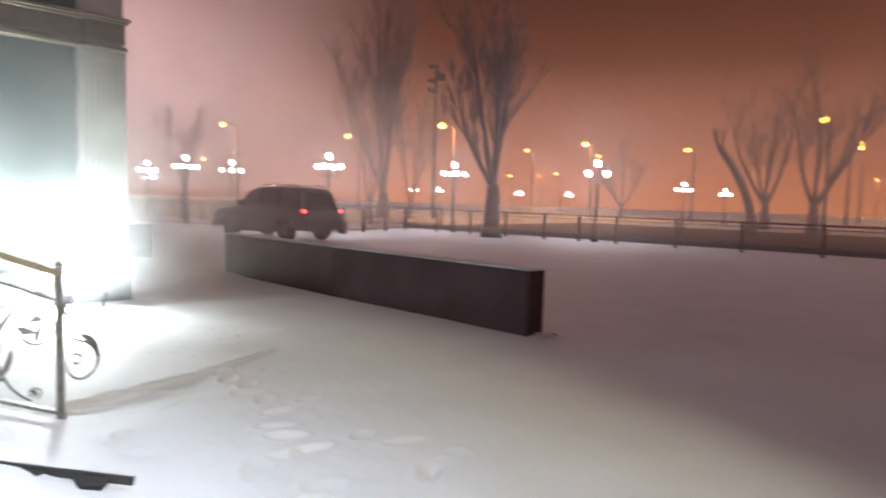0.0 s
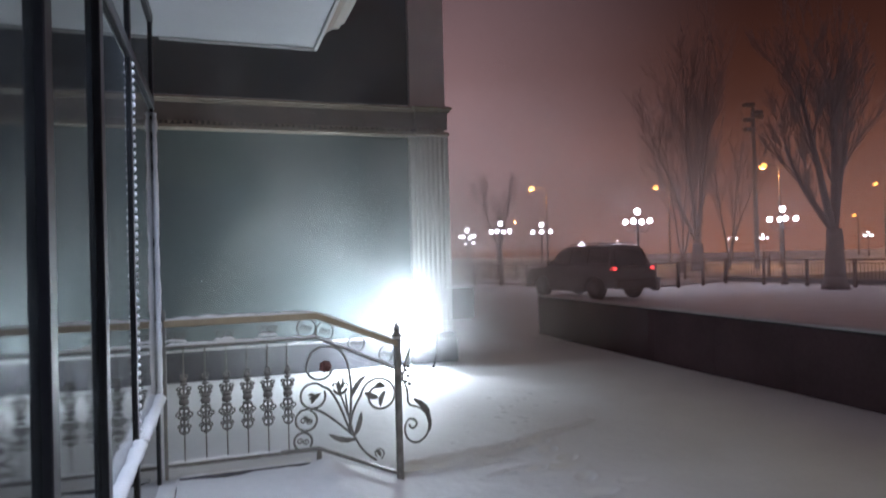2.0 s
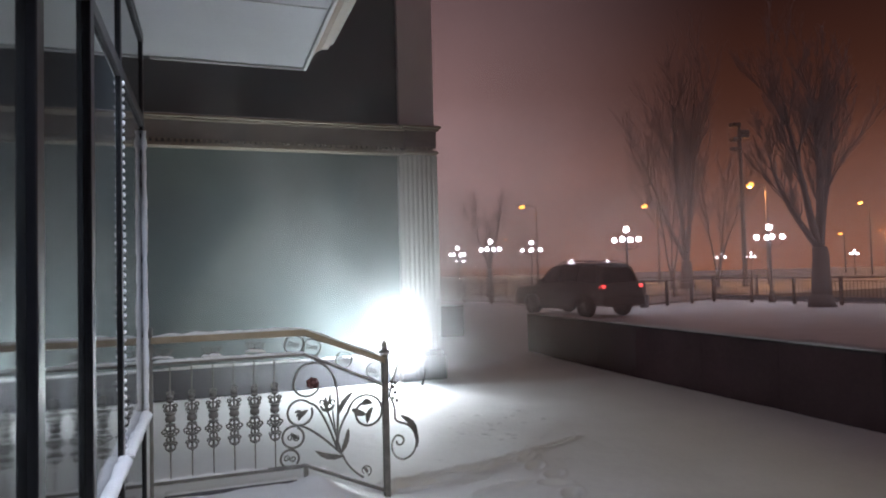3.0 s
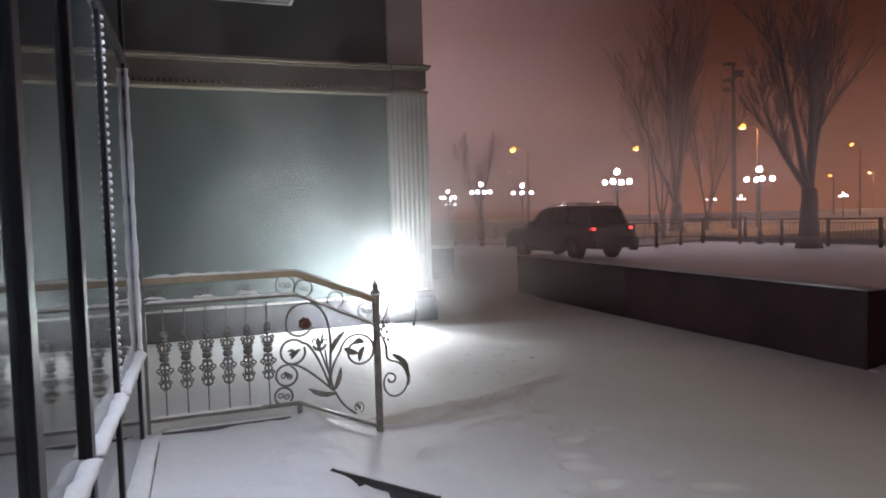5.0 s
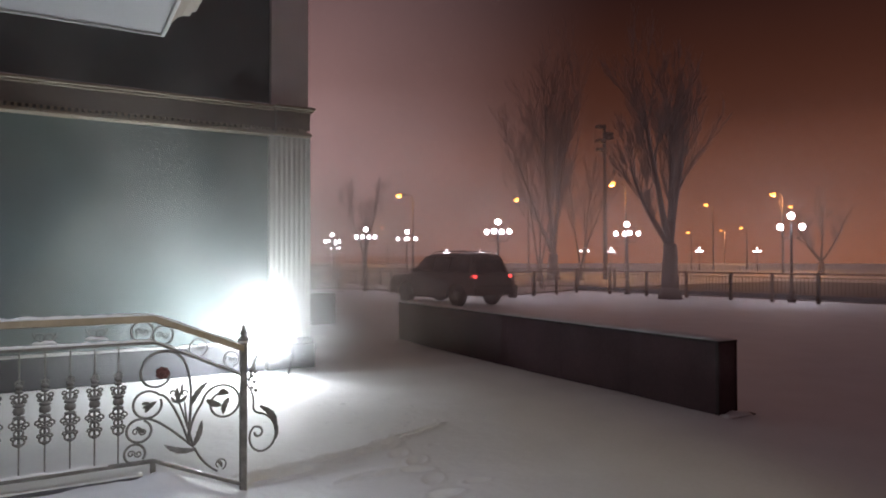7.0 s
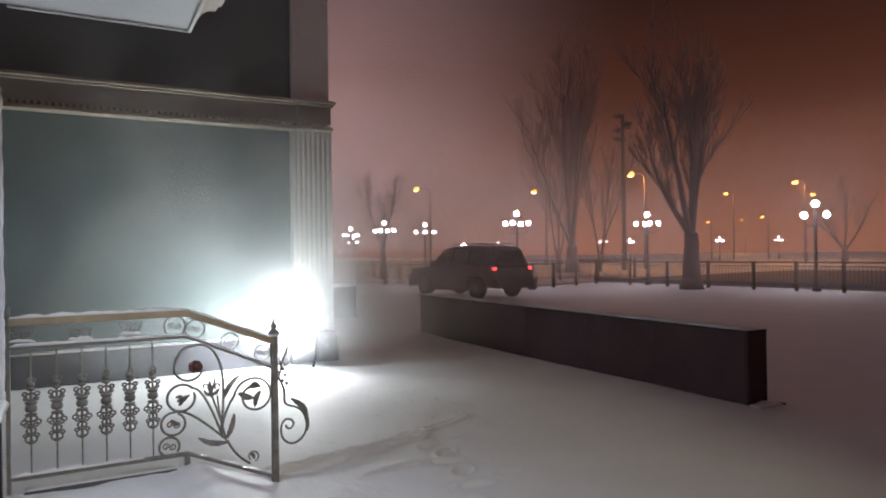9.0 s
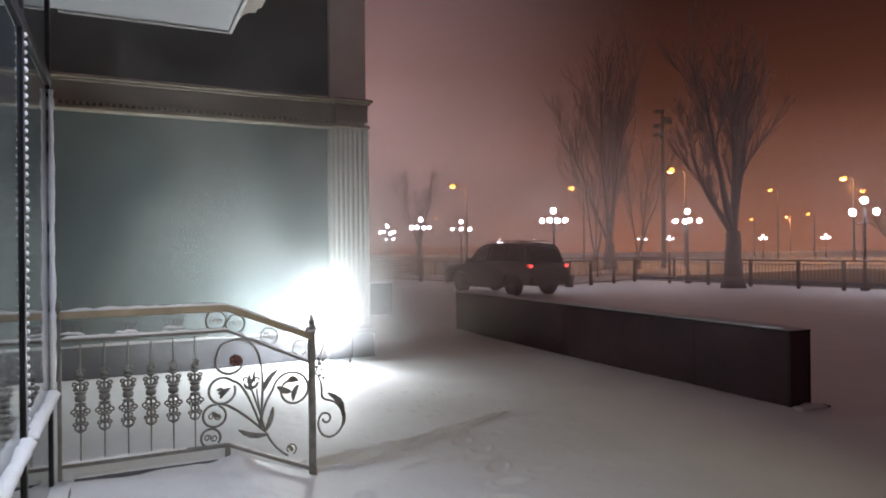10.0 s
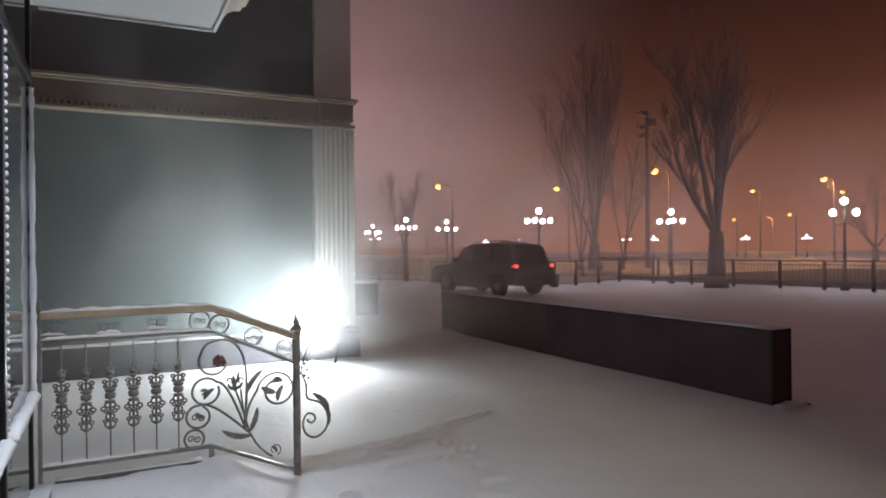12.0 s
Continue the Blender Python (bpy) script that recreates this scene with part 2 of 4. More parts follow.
def height(x, y):
    near = max(0.0, 1 - math.hypot(x - 3, y - 5) / 40)
    z = 0.020 * near * noise.noise((x * 0.55, y * 0.55, 1.7)) + 0.008 * near * noise.noise((x * 2.3, y * 2.3, 4.1))
    if x < 12 and -8 < y < 16:
        z += 0.003 * noise.noise((x * 9, y * 9, 2.2))
        rough = smooth(1.3, 1.7, x) * (1 - smooth(2.7, 3.4, x)) * smooth(1.6, 2.4, y) * (1 - smooth(4.4, 5.1, y))
        z += rough * (0.008 * noise.noise((x * 4.2, y * 4.2, 7.7)) + 0.004 * abs(noise.noise((x * 8.5, y * 8.5, 3.1))))
        bank = (1 - smooth(0.95, 1.62, x)) * smooth(-0.3, -0.1, x) * (1 - smooth(4.95, 5.25, y))
        z += bank * (0.205 + 0.018 * noise.noise((x * 3, y * 3, 0.4)) + 0.007 * noise.noise((x * 9, y * 9, 5.4)))
        z -= 0.045 * bank * math.exp(-((x - 1.20) ** 2 / 0.06 + (y - 3.58) ** 2 / 0.03))
        z += 0.06 * math.exp(-((x - 1.02) ** 2 + (y - 4.80) ** 2) / 0.012)
        z += 0.05 * math.exp(-((y - 11.75) / 0.3) ** 2) * (1 if 5.9 < x < 6.6 else 0)
        z += 0.03 * math.exp(-((x - 6.05) / 0.12) ** 2) * smooth(4.2, 4.8, y) * (1 - smooth(11.5, 12, y))
        for dx, dy, a, b, c, s, d in DC:
            u, v = x - dx, y - dy
            if abs(u) < 0.6 and abs(v) < 0.6:
                p, q = (u * c + v * s) / a, (-u * s + v * c) / b
                k = p * p + q * q
                if k < 6:
                    z += d * (-math.exp(-k * k * 0.8) + 0.30 * math.exp(-((k - 2.2) / 0.9) ** 2))
    return z


XS = axis(-900, 0.8, 3.9, 1400, 0.017)
YS = axis(-900, 2.6, 7.3, 1800, 0.018)
verts = [(x, y, height(x, y)) for y in YS for x in XS]
w = len(XS)
faces = [(j * w + i, j * w + i + 1, (j + 1) * w + i + 1, (j + 1) * w + i) for j in range(len(YS) - 1) for i in range(w - 1)]
me = bpy.data.meshes.new("ground")
me.from_pydata(verts, [], faces)
me.materials.append(M_SNOW)
for p in me.polygons:
    p.use_smooth = True
tagged(new("ground", me), "wind-blown snow cover with footprints and shallow ruts", "ground", kind="structure")

# ---- glowing strip: far haze put into its emission, hides the dark ground ----
M_PAINTED_HAZE = bpy.data.materials.new("painted_haze_glow")
M_PAINTED_HAZE.use_nodes = True
hb = M_PAINTED_HAZE.node_tree.nodes["Principled BSDF"]
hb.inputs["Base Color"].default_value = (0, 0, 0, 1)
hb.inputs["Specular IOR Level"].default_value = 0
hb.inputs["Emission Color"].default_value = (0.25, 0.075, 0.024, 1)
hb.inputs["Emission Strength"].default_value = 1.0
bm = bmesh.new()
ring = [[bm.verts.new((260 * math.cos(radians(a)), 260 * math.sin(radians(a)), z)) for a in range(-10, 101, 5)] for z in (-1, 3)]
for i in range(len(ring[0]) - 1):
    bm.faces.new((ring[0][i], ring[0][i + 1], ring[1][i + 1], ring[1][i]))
tagged(part("backdrop", bm, M_PAINTED_HAZE), "self-glowing strip with painted orange haze, hides the dark far ground", "backdrop", kind="structure")

# ---- green building ----
WY = 9.9
tagged(part("wall_north", boxm(-9, 3.55, WY, WY + 0.4, 0, 8.5), M_GREEN), "green plastered wall of a public building", "wall", kind="structure")
tagged(part("wall_east", boxm(3.15, 3.60, WY + 0.4, 21, 0, 8.5), M_GREEN), "green plastered side wall of the building", "wall", kind="structure")
bm = boxm(-9, 2.98, WY - 0.15, WY, 0, 0.40, bevel=0.01)
tagged(part("plinth", bm, M_PLINTH), "dark grey stone plinth along the wall", "plinth", kind="structure")
bm = bmesh.new()
snow_strip(bm, (-3, WY - 0.075, 0.40), (2.98, WY - 0.075, 0.40), 0.14, 0.035, 40, 3)
tagged(part("ledge_snow", bm, M_CAP, smooth=True), "thin snow lying on the plinth", "snow", kind="structure")


def cornice(x0, x1, d):
    th = thing("cornice", pose(0, 0, 0), "beige stepped cornice with dentils and brown frieze", "cornice", kind="structure")
    f = WY - d
    part("frieze", boxm(x0, x1, f, WY - 0.002, 3.50, 3.755, bevel=0.004), M_FRIEZE, th)
    bm = boxm(x0 - 0.03, x1 + 0.03, f - 0.05, WY - 0.003, 3.755, 3.785, bevel=0.006)
    box(bm, x0 - 0.05, x1 + 0.05, f - 0.10, WY - 0.004, 3.785, 3.82, bevel=0.006)
    part("top_moulding", bm, M_CORN, th)
    part("top_snow", snow_strip(bmesh.new(), (x0, f + 0.02, 3.82), (x1, f + 0.02, 3.82), 0.22, 0.03, 60, 1), M_CAP, th, "thin line of snow", True)
    bm = boxm(x0 - 0.02, x1 + 0.02, f - 0.05, WY - 0.005, 3.40, 3.435, bevel=0.005)
    box(bm, x0 - 0.01, x1 + 0.01, f - 0.025, WY - 0.006, 3.435, 3.455, bevel=0.003)
    part("lower_moulding", bm, M_CORN, th)
    k = int((x1 - x0) / 0.075)
    dm = None
    for i in range(k):
        if x0 + i * 0.075 < -1.2:
            continue
        if dm is None:
            o = part("dentil", boxm(0, 0.042, -0.04, 0.01, 0, 0.045), M_CORN, th)
            dm = o.data
        else:
            o = new("dentil", dm)
            o.parent = th
        o.location = (x0 + 0.015 + i * 0.075, f, 3.455)


cornice(-9, 3.12, 0.16)
cornice(3.12, 3.62, 0.24)

pil = thing("pilaster", pose(0, 0, 0), "white fluted pilaster on the building corner", "pilaster", kind="structure")
out = []
X0, X1, NF = 3.06, 3.66, 7
pitch = (X1 - X0 - 0.08) / NF
out.append((X0, WY - 0.005))
out.append((X0, WY - 0.14))
for i in range(NF):
    c = X0 + 0.04 + pitch * (i + 0.5)
    for a in range(0, 181, 30):
        out.append((c - 0.36 * pitch * math.cos(radians(a)), WY - 0.14 + 0.36 * pitch * math.sin(radians(a))))
out.append((X1, WY - 0.14))
out.append((X1, WY + 0.5))
out.append((X1 - 0.1, WY + 0.5))
out.append((X1 - 0.1, WY - 0.005))
bm = bmesh.new()
lo = [bm.verts.new((x, y, 0.45)) for x, y in out]
hi = [bm.verts.new((x, y, 3.40)) for x, y in out]
for i in range(len(out)):
    j = (i + 1) % len(out)
    bm.faces.new((lo[i], lo[j], hi[j], hi[i]))
bm.faces.new(lo[::-1])
bm.faces.new(hi)
bmesh.ops.recalc_face_normals(bm, faces=bm.faces)
part("shaft", bm, M_PIL, pil)
bm = boxm(X0 - 0.05, X1 + 0.05, WY - 0.22, WY + 0.55, 0, 0.36, bevel=0.012)
box(bm, X0 - 0.02, X1 + 0.02, WY - 0.18, WY + 0.52, 0.36, 0.45, bevel=0.02)
part("base", bm, M_PLINTH, pil, "grey stone pilaster base")
tagged(part("upper_pilaster", boxm(X0 + 0.02, X1 - 0.02, WY - 0.10, WY + 0.45, 3.83, 8.5, bevel=0.01), M_PIL), "pale flat pilaster above the cornice", "pilaster", kind="structure")

# unseen walls, added to keep sky light from behind off the snow
tagged(part("wall_west", boxm(-4.6, -4.2, -16, WY, 0, 8.5), M_GREEN), "unseen green main front, holds back sky light", "wall", kind="structure")
tagged(part("sky_block_south", boxm(-4.6, 16, -10.4, -10, 0, 8.5), M_GREEN), "unseen green wall added to hold back sky light", "wall", kind="structure")

# ---- floodlight on the ground ----
fl = thing("floodlight", pose(FLOOD[0], FLOOD[1], 0, 0, 0, -46.2), "square floodlight burning white before the pilaster", "floodlight")
part("housing", boxm(-0.27, 0.27, 0.0, 0.10, 0.38, 0.82, bevel=0.025), M_FRAME, fl)
bm = lathe(bmesh.new(), [(0.23, 0.0), (0.22, 0.010), (0.12, 0.02), (0.02, 0.022)], n=24)
bmesh.ops.rotate(bm, verts=bm.verts, matrix=Matrix.Rotation(radians(90), 3, "X"))
bmesh.ops.translate(bm, verts=bm.verts, vec=(0, -0.001, 0.60))
part("lens", bm, M_FLOOD, fl, "glowing white lens")
for i in range(6):
    part("cooling_fin", boxm(-0.24, 0.24, 0.10, 0.14, 0.43 + i * 0.065, 0.44 + i * 0.065), M_FRAME, fl)
for sx in (-1, 1):
    part("bracket", tube(bmesh.new(), [(sx * 0.27, 0.05, 0.60), (sx * 0.31, 0.05, 0.60), (sx * 0.31, 0.05, 0.2), (sx * 0.24, 0.05, -0.03)], 0.016), M_FRAME, fl)

# ---- entrance vestibule: dark glazed wall ----
GX = -0.03
ves = thing("glass_wall", pose(0, 0, 0), "dark frosted glazing in black aluminium frames", "glazing", kind="structure")
MULL = (-4.4, -3.0, -1.7, -0.6, 0.4, 1.15, 1.98, 2.70, 3.55, 4.60)
for i, y in enumerate(MULL):
    d = 0.035 if y < 3 else 0.028
    part("mullion", boxm(GX - 0.06, GX + (0.022 if y < 3 else 0.012), y - d, y + d, 0.22, 3.10, bevel=0.004), M_FRAME, ves)
for a, b in zip(MULL, MULL[1:]):
    for z0, z1 in ((0.30, 0.74), (0.80, 2.53), (2.59, 3.06)):
        part("pane", boxm(GX - 0.012, GX, a + 0.02, b - 0.02, z0 - 0.02, z1 + 0.02), M_GLASS, ves)
for z in (0.77, 2.56, 3.08):
    part("transom", boxm(GX - 0.05, GX + 0.016, -4.4, 4.62, z - 0.03, z + 0.03, bevel=0.005), M_FRAME, ves)
for a, b in zip(MULL[4:], MULL[5:]):
    part("sill_snow", snow_strip(bmesh.new(), (GX + 0.02, a + 0.03, 0.80), (GX + 0.02, b - 0.03, 0.80), 0.07, 0.045, 12, a), M_CAP, ves, "snow drifted on the rail", True)
part("kerb", boxm(GX - 0.1, GX + 0.09, -4.4, 4.66, 0.0, 0.27, bevel=0.01), M_PLINTH, ves, "grey stone kerb")
part("kerb_snow", snow_strip(bmesh.new(), (GX + 0.035, -2, 0.27), (GX + 0.035, 4.66, 0.27), 0.14, 0.04, 40, 8), M_CAP, ves, "snow on the kerb", True)
bm = bmesh.new()
for k in range(46):
    z = 0.85 + k * 0.037
    s = 0.010 + 0.012 * abs(noise.noise((z * 7, 0.2, 3.1)))
    ball(bm, (GX + 0.014, 3.585, z), s * 0.7, 6, 1.3)
part("rime", bm, M_CAP, ves, "crust of rime along the frame", True)
part("end_snow", lathe(bmesh.new(), [(0.017 + 0.010 * noise.noise((k * 0.7, 3.3, 0)), 0.82 + k * 0.03) for k in range(57)], GX + 0.016, 4.56, 8), M_CAP, ves, "snow stuck on the end frame", True)
tagged(part("vestibule_back", boxm(-4.2, -4.0, -6, 4.6, 0, 3.1), M_IN), "dark inner wall of the vestibule", "wall", kind="structure")
tagged(part("vestibule_floor", boxm(-4.0, GX - 0.1, -6, 4.6, 0, 0.2), M_IN), "dark vestibule floor", "floor", kind="structure")
tagged(part("vestibule_end", boxm(-4.0, GX - 0.06, 4.60, 4.66, 0.2, 3.1), M_IN), "closed end wall of the vestibule", "wall", kind="structure")

# ---- canopy ----
CZ = 3.14
can = thing("canopy", pose(0, 0, 0), "white panelled entrance canopy with stepped crown moulding", "canopy", kind="structure")
part("soffit", boxm(-4.2, 1.02, -6.5, 5.12, CZ, CZ + 0.06), M_SOFFIT, can)
bm = boxm(1.02, 1.045, -6.5, 5.145, CZ - 0.015, CZ + 0.05, bevel=0.004)
box(bm, -0.02, 1.02, 5.12, 5.145, CZ - 0.015, CZ + 0.05, bevel=0.004)
part("edge_strip", bm, M_PIL, can)
prof = [(1.045, CZ + 0.01), (1.06, CZ + 0.02), (1.075, CZ + 0.09), (1.10, CZ + 0.10), (1.12, CZ + 0.13), (1.16, CZ + 0.155), (1.21, CZ + 0.16), (1.22, CZ + 0.19), (1.25, CZ + 0.20), (1.26, CZ + 0.30), (1.30, CZ + 0.32), (1.30, CZ + 0.42), (1.045, CZ + 0.42)]
part("crown_moulding", prism(bmesh.new(), prof, -6.5, 5.14), M_CORN, can)
part("roof", boxm(-4.2, 1.28, -6.5, 5.14, CZ + 0.42, CZ + 0.50), M_PLINTH, can)
bm = bmesh.new()
for y in (4.0, 2.8, 1.6, 0.4, -0.8, -2.0):
    box(bm, -0.02, 1.02, y - 0.006, y + 0.006, CZ - 0.006, CZ + 0.002)
part("joint_strip", bm, M_PIL, can)
# bodies for the canopy lights, all out of view, the rear two added
for y in (3.3, 0.9, -1.5):
    dl = thing("downlight", pose(0.55, y, CZ), "round white ceiling downlight, out of view, switched on", "downlight", "canopy downlights")
    part("ring", lathe(bmesh.new(), [(0.10, -0.004), (0.13, -0.012), (0.14, 0.0)], n=20), M_PIL, dl)
    part("diffuser", lathe(bmesh.new(), [(0.098, -0.010), (0.10, -0.002)], n=20), M_LED, dl)

# ---- unseen lamp body, added for the fill spot ----
fill_body = thing("fill_spot_body", pose(3.0, -10.0, 6.6), "unseen lamp body added for the fill spot", "wall lamp")
part("bracket", tube(bmesh.new(), [(0, 0.0, 0), (0, 0.12, 0.05), (0, 0.22, 0.05)], 0.02), M_FRAME, fill_body)
part("head", boxm(-0.15, 0.15, 0.12, 0.26, 0.03, 0.09, bevel=0.01), M_FRAME, fill_body)
part("lens", boxm(-0.13, 0.13, 0.14, 0.24, 0.015, 0.03), M_HEAD, fill_body, "glowing lens of the added fill lamp")

# ---- porch ----
tagged(part("porch_slab", boxm(-0.12, 0.96, -6, 4.95, -0.1, 0.160, bevel=0.01), M_PLINTH), "stone porch slab under snow", "porch", kind="structure")

kb = thing("porch_kerb", pose(0, 0, 0), "dark stone kerb under the railing", "kerb", kind="structure")
part("stone", boxm(0.06, 0.90, 4.87, 4.985, 0.0, 0.216, bevel=0.008), M_PLINTH, kb)
part("kerb_top_snow", snow_strip(bmesh.new(), (0.06, 4.935, 0.216), (0.90, 4.935, 0.216), 0.10, 0.014, 20, 14), M_CAP, kb, "thin snow", True)

# ---- wrought-iron railing ----
RY = 4.88
rl = thing("railing", pose(0, RY, 0), "ornate bronze wrought-iron railing with snow on its tan handrail", "railing")
KX, PX = 0.96, 1.525


def rp(u, v):
    """Pixel positions in the camera's view, scaled to metres on the railing."""
    return Vector((u * 0.002363 - 0.5356, 0, 1.7786 - 0.0002 * (u / 1.57 - 405) - v * 0.002433))


def bar(name, z0, z1, z2, hw, hh, mat, label=""):
    o = [(-0.01, z0 - hh), (KX, z1 - hh), (PX, z2 - hh), (PX, z2 + hh), (KX, z1 + hh), (-0.01, z0 + hh)]
    bm = prism(bmesh.new(), o, -hw, hw)
    bmesh.ops.bevel(bm, geom=list(bm.edges), offset=0.004, segments=1, affect="EDGES")
    return part(name, bm, mat, rl, label)


bar("top_rail", 1.215, 1.215, 0.985, 0.028, 0.022, M_RAIL, "tan handrail")
bar("middle_rail", 1.062, 1.062, 0.80, 0.014, 0.009, M_IRON)
bar("bottom_rail", 0.305, 0.305, 0.058, 0.016, 0.012, M_IRON)
bm = snow_strip(bmesh.new(), (0, 0, 1.236), (KX, 0, 1.236), 0.056, 0.022, 22, 2)
snow_strip(bm, (KX, 0, 1.236), (PX, 0, 1.004), 0.056, 0.016, 12, 4)
part("rail_snow", bm, M_CAP, rl, "snow lying on the handrail", True)
bm = snow_strip(bmesh.new(), (0, 0, 1.070), (KX, 0, 1.070), 0.032, 0.020, 30, 6)
snow_strip(bm, (KX, 0, 1.070), (PX, 0, 0.808), 0.03, 0.012, 12, 7)
part("bar_snow", bm, M_CAP, rl, "snow on the middle bar", True)
part("bar_snow", snow_strip(bmesh.new(), (0, 0, 0.316), (0.7, 0, 0.316), 0.034, 0.022, 20, 9), M_CAP, rl, "snow on the bottom bar", True)
bm = bmesh.new()
for k in range(52):
    x = 0.01 + k * 0.0182
    box(bm, x, x + 0.010, -0.0305, -0.027, 1.207, 1.223)
for k in range(33):
    x = KX + 0.01 + k * 0.0165
    z = 1.215 - (x - KX) / (PX - KX) * 0.23
    box(bm, x, x + 0.009, -0.0305, -0.027, z - 0.008, z + 0.008)
tagged(part("beading", bm, M_RAIL, rl, "embossed beading along the handrail"), kind="stuff")
part("end_post", boxm(-0.022, 0.0, -0.012, 0.012, 0.2, 1.3, bevel=0.003), M_IRON, rl)
part("stay", boxm(KX - 0.02, KX + 0.012, -0.014, 0.014, 0.15, 0.30, bevel=0.003), M_IRON, rl)
post = part("newel_post", boxm(PX - 0.022, PX + 0.022, -0.022, 0.022, -0.06, 1.04, bevel=0.004), M_IRON, rl)
bm = lathe(bmesh.new(), [(0.030, 1.035), (0.042, 1.04), (0.040, 1.052), (0.022, 1.062), (0.014, 1.075), (0.024, 1.088), (0.022, 1.10), (0.010, 1.112), (0.012, 1.12), (0.004, 1.15)], PX, 0, 10)
part("finial", bm, M_IRON, post)
part("post_collar", boxm(PX - 0.034, PX + 0.034, -0.034, 0.034, 1.025, 1.04, bevel=0.004), M_CAP, post, "snow on the post top")


def spiral(c, r0, turns, a0, r1=0.012, sgn=1, n=40):
    """Points of a scroll about c, from its outside inwards; a0 in degrees."""
    pts = []
    for i in range(n + 1):
        k = i / n
        a = radians(a0) + sgn * 2 * math.pi * turns * k
        r = r0 + (r1 - r0) * k ** 0.9
        pts.append(Vector((c.x + r * math.cos(a), 0, c.z + r * math.sin(a))))
    return pts


def bez(*p, n=14):
    p = [Vector(q) for q in p]
    out = []
    for i in range(n + 1):
        t, q = i / n, p
        while len(q) > 1:
            q = [a.lerp(b, t) for a, b in zip(q, q[1:])]
        out.append(q[0])
    return out


def leaf(bm, p, q, width, bend=0.0, lobes=4, th=0.006):
    """A thick acanthus leaf from p to q with a notched edge."""
    d = q - p
    nrm = Vector((-d.z, 0, d.x)).normalized()
    up, dn = [], []
    n = lobes * 3
    for i in range(n + 1):
        k = i / n
        c = p + d * k + nrm * (bend * math.sin(math.pi * k))
        wv = width * math.sin(math.pi * (0.08 + 0.92 * k)) ** 0.7 * (0.72 + 0.28 * abs(math.cos(math.pi * lobes * k)))
        up.append(c + nrm * wv)
        dn.append(c - nrm * wv * 0.6)
    ol = [(v.x, v.z) for v in up] + [(v.x, v.z) for v in dn[::-1]]
    b2 = prism(bmesh.new(), ol, -th, th)
    me = bpy.data.meshes.new("t")
    b2.to_mesh(me)
    b2.free()
    bm.from_mesh(me)
    bpy.data.meshes.remove(me)
    return bm


def scroll(c, r, turns, a0, sgn=1, r1=0.012, lead=None, th=0.0078, name="scroll"):
    pts = spiral(c, r, turns, a0, r1, sgn)
    if lead:
        pts = lead(pts[0]) + pts[1:]
    return part(name, tube(bmesh.new(), pts, th, 6), M_IRON, rl, smooth=True)


S = 0.0024
K0 = rp(728, 560)
scroll(rp(815, 463), 57 * S, 1.3, 175, -1, 27 * S, lambda e: bez(rp(724, 570), rp(722, 510), e))
scroll(rp(618, 458), 37 * S, 0.95, 40, 1, 34 * S, lambda e: bez(rp(722, 560), rp(690, 470), rp(665, 430), e))
scroll(rp(597, 525), 31 * S, 0.95, 85, 1, 29 * S, lambda e: bez(rp(732, 575), rp(650, 500), rp(620, 488), e))
scroll(rp(586, 584), 25 * S, 0.9, -40, 1, 25 * S)
for u, v, r in ((586, 584, 9), (597, 527, 0)):
    b2 = tube(bmesh.new(), spiral(rp(u - 9, v), 10 * S, 1.2, -10, 0.006, 1, 20), 0.005, 5)
    tube(b2, spiral(rp(u + 9, v), 10 * S, 1.2, 170, 0.006, 1, 20), 0.005, 5)
    part("inner_curl", b2, M_IRON, rl, smooth=True)
scroll(rp(638, 375), 38 * S, 0.55, 150, 1, 37 * S)
cane = tube(bmesh.new(), bez(rp(720, 565), rp(730, 470), rp(742, 350), rp(705, 316), rp(660, 318), n=18), 0.0078, 6)
tube(cane, bez(rp(735, 575), rp(720, 520), rp(697, 455)), 0.006, 6)
tube(cane, bez(rp(735, 580), rp(715, 510), rp(712, 455)), 0.0055, 6)
tube(cane, bez(rp(738, 580), rp(752, 615), rp(775, 635), rp(800, 650)), 0.007, 6)
tube(cane, bez(rp(662, 318), rp(628, 319), rp(610, 335), rp(605, 358)), 0.0078, 6)
part("stem", cane, M_IRON, rl, smooth=True)
scroll(rp(808, 631), 17 * S, 0.85, -70, 1, 10 * S, th=0.0045)
for u, v, r in ((603, 266, 27), (655, 275, 25), (748, 310, 24), (838, 343, 22)):
    o = scroll(rp(u, v), r * S, 0.93, -75, 1, r * S * 0.98, th=0.006, name="rail_scroll")
    b2 = tube(bmesh.new(), spiral(rp(u - 9, v), 10 * S, 1.2, -10, 0.006, 1, 20), 0.005, 5)
    tube(b2, spiral(rp(u + 9, v), 10 * S, 1.2, 170, 0.006, 1, 20), 0.005, 5)
    part("inner_curl", b2, M_IRON, o, smooth=True)
